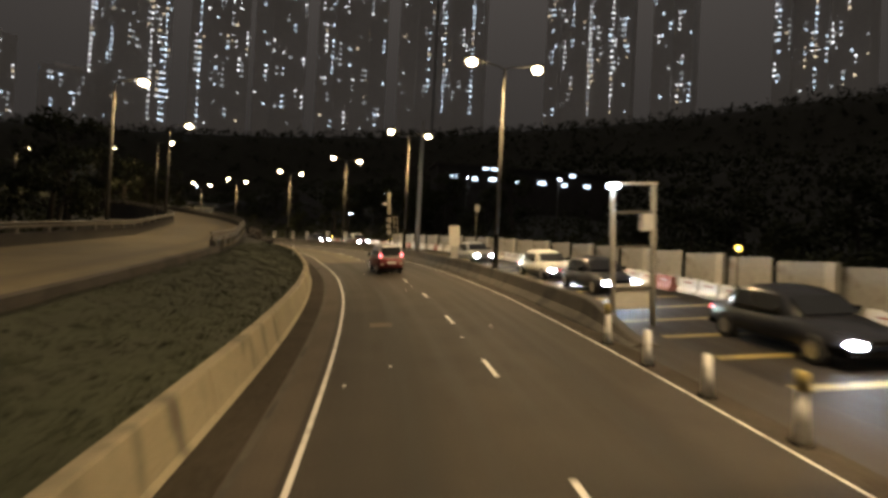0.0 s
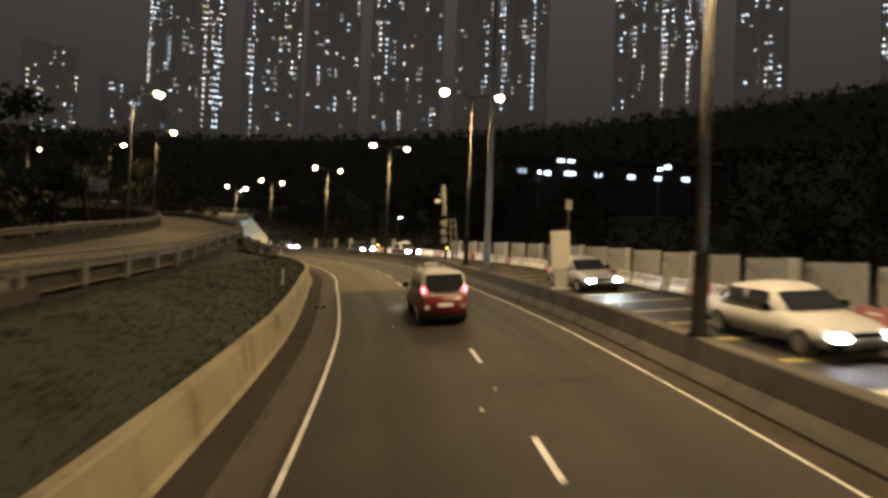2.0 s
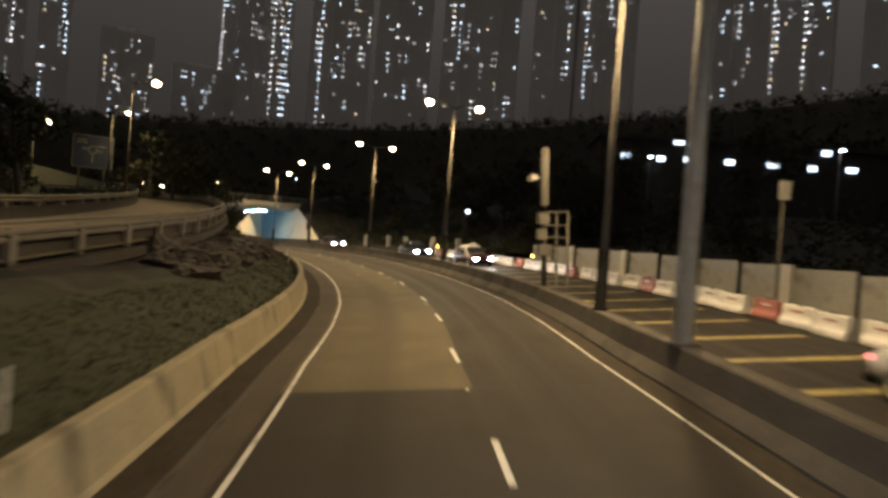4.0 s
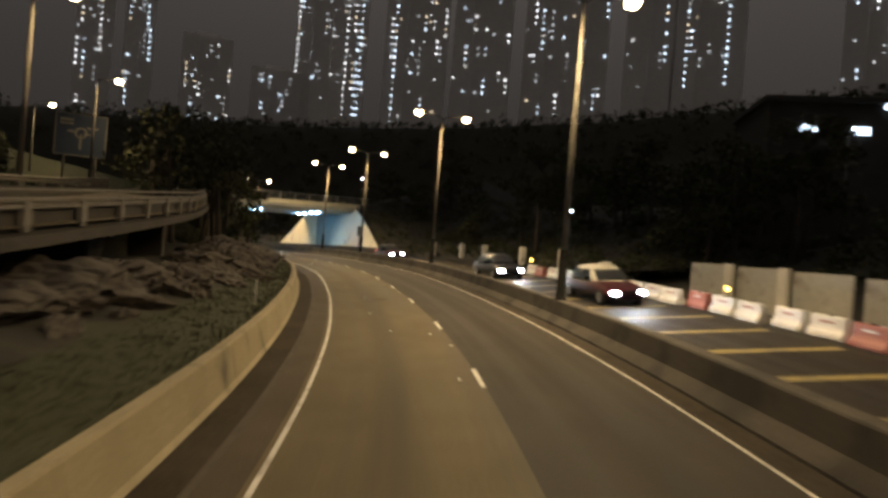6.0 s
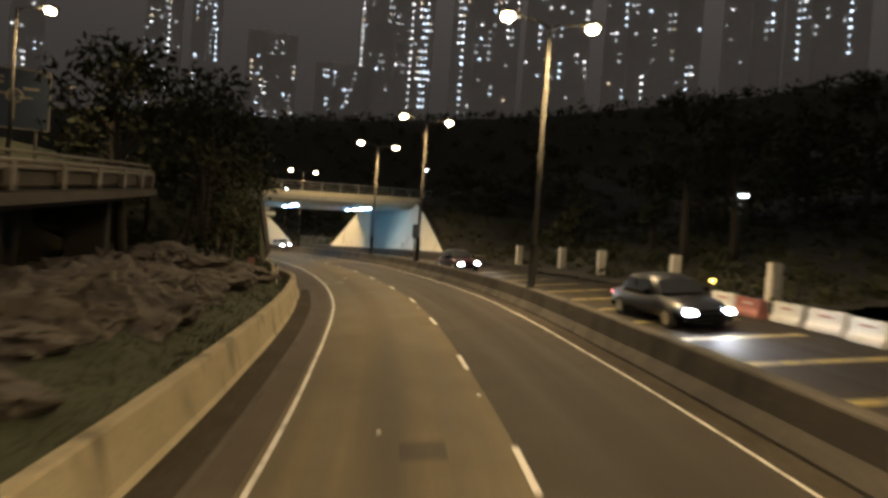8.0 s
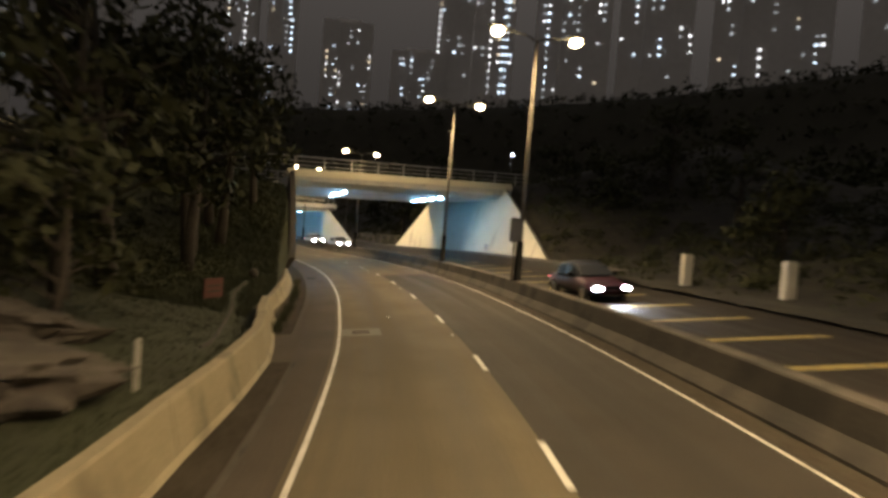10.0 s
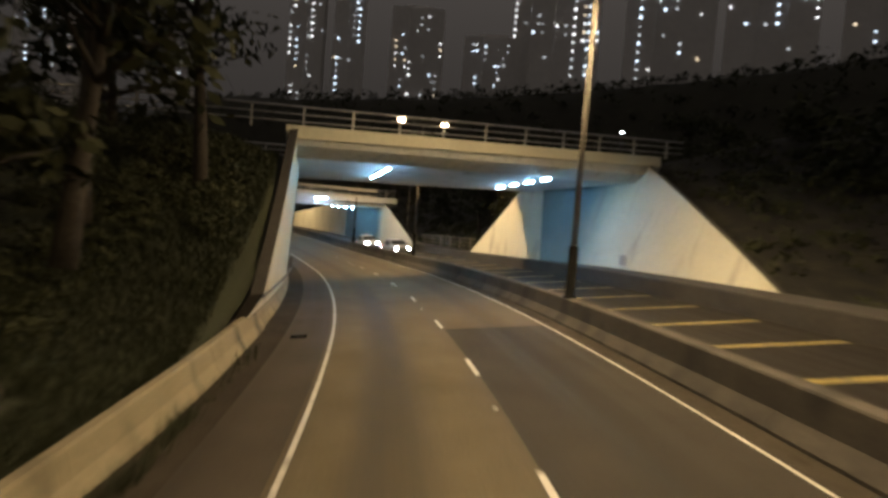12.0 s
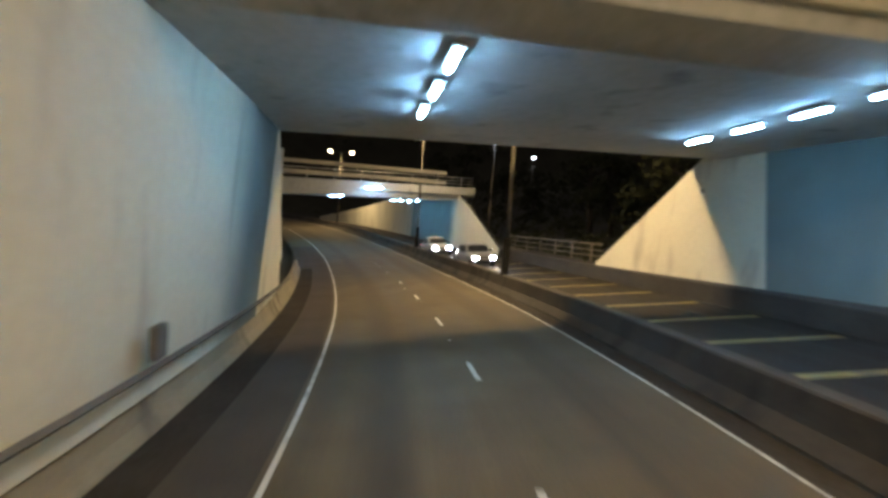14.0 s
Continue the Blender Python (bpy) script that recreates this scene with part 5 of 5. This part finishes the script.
def tower(x, y, z0, z1, width, seed, tint=0.6, share=0.34):
    """A slab of flats that faces the road, with its lit windows."""
    r = random.Random(seed)
    depth = 16.0
    face = math.atan2(60 - y, -30 - x) + math.pi / 2
    at = TILT @ Vector((x, y, 0))
    m = Matrix.Translation((at.x, at.y, 0)) @ Matrix.Rotation(face, 4, "Z")
    lo, hi = (TILT @ Vector((x, y, z0))).z, (TILT @ Vector((x, y, z1))).z
    ob = thing("tower_block", None, m, "tall residential tower block at night with scattered lit windows", "building", "towers on the hill")
    n = max(2, int(width / 7))
    wings = []
    for i in range(n):
        wings.append((((i + 0.5) / n - 0.5) * width, depth * (0.5 if i % 2 else 0.62)))
    for cx, dp in wings:
        part("wing", boxes("wing", [((cx, 0, (hi + lo - 30) / 2), (width / n, 2 * dp, hi - lo + 30))], TOWER), ob)
    part("roof", boxes("roof", [((0, 0, hi + 1.5), (width * 0.5, depth * 0.5, 3.0))], TOWER), ob)
    floors = int((hi - lo) / 2.7)
    for cx, dp in wings:
        for off in (-0.38, -0.19, 0.0, 0.19, 0.38):
            kind = r.random()
            if kind < 0.09:
                keep, start, mat, size = 0.97, 0.9, r.choice((WIN_COOL, WIN_WHITE)), 0.86
            elif kind < 0.5:
                keep, start, mat, size = 0.62, 0.12, WIN_COOL if r.random() < tint else WIN_WHITE, 0.82
            else:
                keep, start, mat, size = 0.4, 0.07, WIN_DIM, 0.8
            lit = r.random() < start
            for k in range(floors):
                lit = r.random() < (keep if lit else start)
                if lit:
                    mm = mat if r.random() < 0.7 else r.choice((WIN_WARM, WIN_WHITE, WIN_DIM, WIN_DIM))
                    part("lit_window", pane_box[mm], ob, "", Matrix.Translation((cx + off * width / n + r.uniform(-0.08, 0.08) * (kind > 0.09), -dp - 0.1, lo + 1.5 + k * 2.7)) @ Matrix.Scale(size * r.uniform(0.6, 1.2), 4))
    return ob


for i, (x, y, z0, z1, w) in enumerate(((-144, 263, 50, 135, 22), (-114, 277, 46, 150, 26), (-87, 287, 51, 150, 24), (-52, 296, 49, 150, 34), (-18, 299, 58, 150, 18), (5, 300, 57, 150, 24),
                                       (71, 291, 54, 150, 42), (110, 279, 57, 150, 18), (165, 251, 57, 150, 36), (-253, 232, 46, 130, 14), (-242, 246, 50, 130, 12),
                                       (-222, 268, 52, 95, 22), (-197, 290, 58, 82, 24), (-178, 304, 58, 140, 30), (-330, 158, 70, 125, 26), (-300, 200, 60, 120, 12))):
    tower(x, y, z0, z1, w, 100 + i, 0.75 if x > 60 or -130 > x > -200 else 0.45)


# ---- lamps and buildings beyond the oncoming lane ----
def flood_pole(s, l, h, foot, label="slim pole with a lit white floodlight"):
    """A pole whose lit head is at h above the road's plane."""
    ob = thing("floodlight", None, upright(s, l, foot), label, "floodlight", "floodlights on the hill")
    z = h - foot
    part("pole", tube_mesh("pole", [(0, 0, -1.5), (0, 0, z)], [0.09, 0.06], POLE, 8), ob)
    part("head", boxes("head", [((0, -0.1, z + 0.1), (0.5, 0.35, 0.22))], POLE, 0.04), ob)
    part("lens", boxes("lens", [((0, -0.2, z - 0.02), (0.42, 0.3, 0.12))], FLOOD, 0.03), ob, "glowing white lens")


for s, l, h, foot in ((24.4, 19.3, 4.7, 1.0), (89, 33.4, 13.5, 4), (118, 25.3, 9.9, 3), (30, 31.8, 8.8, 3.5), (-1.2, 39, 9.4, -1.5), (14, 36, 10.9, 3), (16.5, 50, 12.0, 3), (100.8, 11.9, 9.8, 1.0)):
    flood_pole(s, l, h, foot)

low = thing("low_building", None, upright(11, 48, -1.5, radians(-25)), "low dark building on the hillside with a few lit windows", "building")
part("wall", boxes("wall", [((0, 4, 6.9), (36, 8, 13.8))], CONCRETE_DARK), low)
part("roof", boxes("roof", [((0, 4, 14.0), (37, 9, 0.4))], CONCRETE_DARK), low, "flat dark roof")
for x, z, w in ((-15, 10.2, 1.2), (-11, 10.1, 0.9), (-7.5, 10.2, 1.6), (-3, 10.2, 1.0), (2, 10.2, 1.4), (6.5, 10.1, 0.9), (11, 10.2, 1.1), (-9, 12.2, 1.1), (-7.4, 12.2, 1.1), (8, 12.0, 1.0)):
    part("window", boxes("window", [((x, -0.05, z + 1.5), (w, 0.2, 0.55))], WIN_COOL), low, "lit window")

frame_sign = thing("traffic_sign", None, on_road(-57.2, 5.15), "white two-post traffic sign frame with a lit lamp on top", "sign")
for x in (-0.62, 0.62):
    part("post", tube_mesh("post", [(x, 0, 0), (x, 0, 4.1)], [0.085, 0.085], HOARD, 8), frame_sign)
for z in (1.1, 2.3, 3.3):
    part("crossbar", boxes("crossbar", [((0, 0, z), (1.3, 0.06, 0.08))], POLE), frame_sign)
part("sign_back", boxes("sign_back", [((0, 0.06, 0.85), (1.1, 0.05, 0.75))], HOARD_POST, 0.02), frame_sign)
part("control_box", boxes("control_box", [((0.45, 0.05, 3.0), (0.4, 0.25, 0.5))], WHITE_PLASTIC, 0.03), frame_sign)
part("lamp_arm", boxes("lamp_arm", [((0, 0, 4.12), (1.5, 0.08, 0.08))], WHITE_PLASTIC, 0.02), frame_sign)
part("lamp", boxes("lamp", [((-0.65, -0.1, 4.05), (0.32, 0.28, 0.16))], FLOOD, 0.05), frame_sign, "lit white lamp")

amber = thing("warning_lamp", None, upright(-51, 13.2, -0.4), "lit amber warning lamp on a stake", "lamp")
part("stake", tube_mesh("stake", [(0, 0, 0), (0, 0, 2.1)], [0.035, 0.03], POLE, 6), amber)
part("lens", ellipsoid("lens", (0, 0, 2.22), (0.24, 0.16, 0.24), AMBER, 10, 6), amber, "glowing amber lens")
for s, l, h in ((17.1, 11.2, 0.0), (-1.2, 10.85, 0.0)):
    beacon = thing("warning_lamp", None, on_road(s, l + 0.32, h), "small lit amber warning lamp on a stake by the plastic barriers", "lamp", "amber warning lamps")
    part("stake", tube_mesh("stake", [(0, 0, 0), (0, 0, 0.78)], [0.03, 0.025], POLE, 6), beacon)
    part("lens", ellipsoid("lens", (0, 0, 0.86), (0.18, 0.13, 0.18), AMBER, 10, 6), beacon, "glowing amber lens")
post_box(-19.5, 12.7, -0.2, 0.5, 0.7, 4.9, "plain grey post with a pale box beside the plastic barriers")

gantry = thing("sign_gantry", None, upright(85.5, -6.6, 0.6), "pale steel cantilever gantry over the lanes", "gantry")
part("column", tube_mesh("column", [(0, 0, 0), (0, 0, 7.0)], [0.22, 0.18], HOARD_POST, 12), gantry)
for z in (5.75, 6.35):
    part("boom", boxes("boom", [((5.0, 0, z), (10.0, 0.22, 0.22))], HOARD_POST, 0.03), gantry)
guard = thing("roadside_railing", None, None, "low grey steel railing beyond the bridge wing", "railing")
railing(guard, P(79.5, 11.2, 0.7), P(93, 10.8, 0.7), 1.0, 6, RAIL_STEEL)

# ---- small things on the left-hand verge ----
part_line = sweep("channel_kerb", [(0.02, -0.12), (0.02, 0.055), (-0.02, 0.055), (-0.02, -0.12)], 25.5, 40.5, CONCRETE_OLD, 0.5, shift=lambda s: (channel_l(s), verge_h(s, channel_l(s))), caps=True)
thing("channel_kerb", part_line, None, "thin pale concrete edging of a drainage channel in the grass", "kerb")
red = thing("site_sign", None, upright(32.9, -7.05, 0.60, radians(62)), "small faded red notice board on the verge", "sign")
part("board", boxes("board", [((0, 0, 0.55), (0.85, 0.05, 0.62))], surface("faded_red_board", (0.07, 0.024, 0.02), (0.11, 0.04, 0.032), 0.8, 6, 1.5, 0.05), 0.01), red)
for x in (-0.32, 0.32):
    part("leg", boxes("leg", [((x, 0.04, 0.1), (0.05, 0.05, 1.0))], POLE), red)
for z in (0.45, 0.62):
    part("lettering_bar", boxes("lettering_bar", [((0, -0.03, z), (0.6, 0.012, 0.06))], CONCRETE_OLD), red, "pale bar of lettering")
thing("stone_marker", ellipsoid("stone_marker", (0, 0, 0.15), (0.42, 0.35, 0.4), CONCRETE_OLD, 12, 8), upright(39.5, -6.6, 0.95), "small pale rounded stone in the grass", "stone")


def undergrowth(name, count, area, base, size, seed, label, leaves=150, leaf=0.075):
    """Low leafy clumps over a stretch of bank."""
    r = random.Random(seed)
    blobs = []
    for _ in range(count):
        s, l = r.uniform(*area[0]), r.uniform(*area[1])
        blobs.append((P(s, l, base(s, l)), r.uniform(*size)))
    return thing(name, leaf_cloud(name, blobs, leaves, leaf, seed), None, label, "shrubs", kind="stuff")


undergrowth("undergrowth", 330, ((31, 58), (-16, -8.4)), lambda s, l: verge_h(s, l) + left_bank(s) * smoothstep(-5.3, -5.9, l) + 0.15, (0.35, 0.95), 5, "dark tangled shrubs on the embankment")
undergrowth("undergrowth", 170, ((50, 58), (-9.5, -6.0)), lambda s, l: verge_h(s, l) + left_bank(s) * smoothstep(-5.3, -5.9, l) + 0.1, (0.3, 0.75), 15, "dark tangled shrubs beside the bridge wing")
undergrowth("undergrowth", 620, ((14, 62), (13.2, 36)), lambda s, l: 0.2 + right_bank(s, l) + 0.20 * max(0, l - 13.5) * smoothstep(10, 30, s), (0.5, 1.3), 6, "dark tangled shrubs on the far bank", 80, 0.13)
undergrowth("undergrowth", 480, ((70, 130), (11.6, 38)), lambda s, l: 0.2 + right_bank(s, l) + 0.20 * max(0, l - 13.5), (0.6, 1.6), 7, "dark tangled shrubs beyond the bridge", 80, 0.16)
# far woods over the hills, from the lie of the ground
wood_rng = random.Random(77)
wood, brush = [], []
line = [P(q, 0) for q in range(-120, 260, 20)]
for v in hills.data.vertices:
    d = min((v.co - q).length for q in line)
    if 24 < d < 58:
        for _ in range(3):
            brush.append((v.co + Vector((wood_rng.uniform(-3.2, 3.2), wood_rng.uniform(-3.2, 3.2), wood_rng.uniform(0.1, 1.2))), wood_rng.uniform(0.9, 2.3)))
    if 55 < d < 330:
        for _ in range(2 if d < 200 else 1):
            wood.append((v.co + Vector((wood_rng.uniform(-3, 3), wood_rng.uniform(-3, 3), wood_rng.uniform(0.2, 2.6))), wood_rng.uniform(1.4, 3.4)))
thing("far_woods", leaf_cloud("far_woods", wood, 12, 0.8, 12), None, "dark woods covering the hills behind the road", "woods", kind="stuff")
thing("hill_shrubs", leaf_cloud("hill_shrubs", brush, 45, 0.3, 13), None, "dark uneven shrubs on the slopes above the roads", "shrubs", kind="stuff")
weeds = []
for i in range(260):
    s = rng.choice((rng.uniform(30.5, 36), rng.uniform(38, 42), rng.uniform(30.5, 47)))
    weeds.append(P(s, rng.uniform(-5.02, -4.82), 0.0))
thing("weeds", blades("weeds", weeds, BLADE, 0.15, 0.42, 9), None, "dark weeds growing at the barrier's foot", "weeds", kind="stuff")
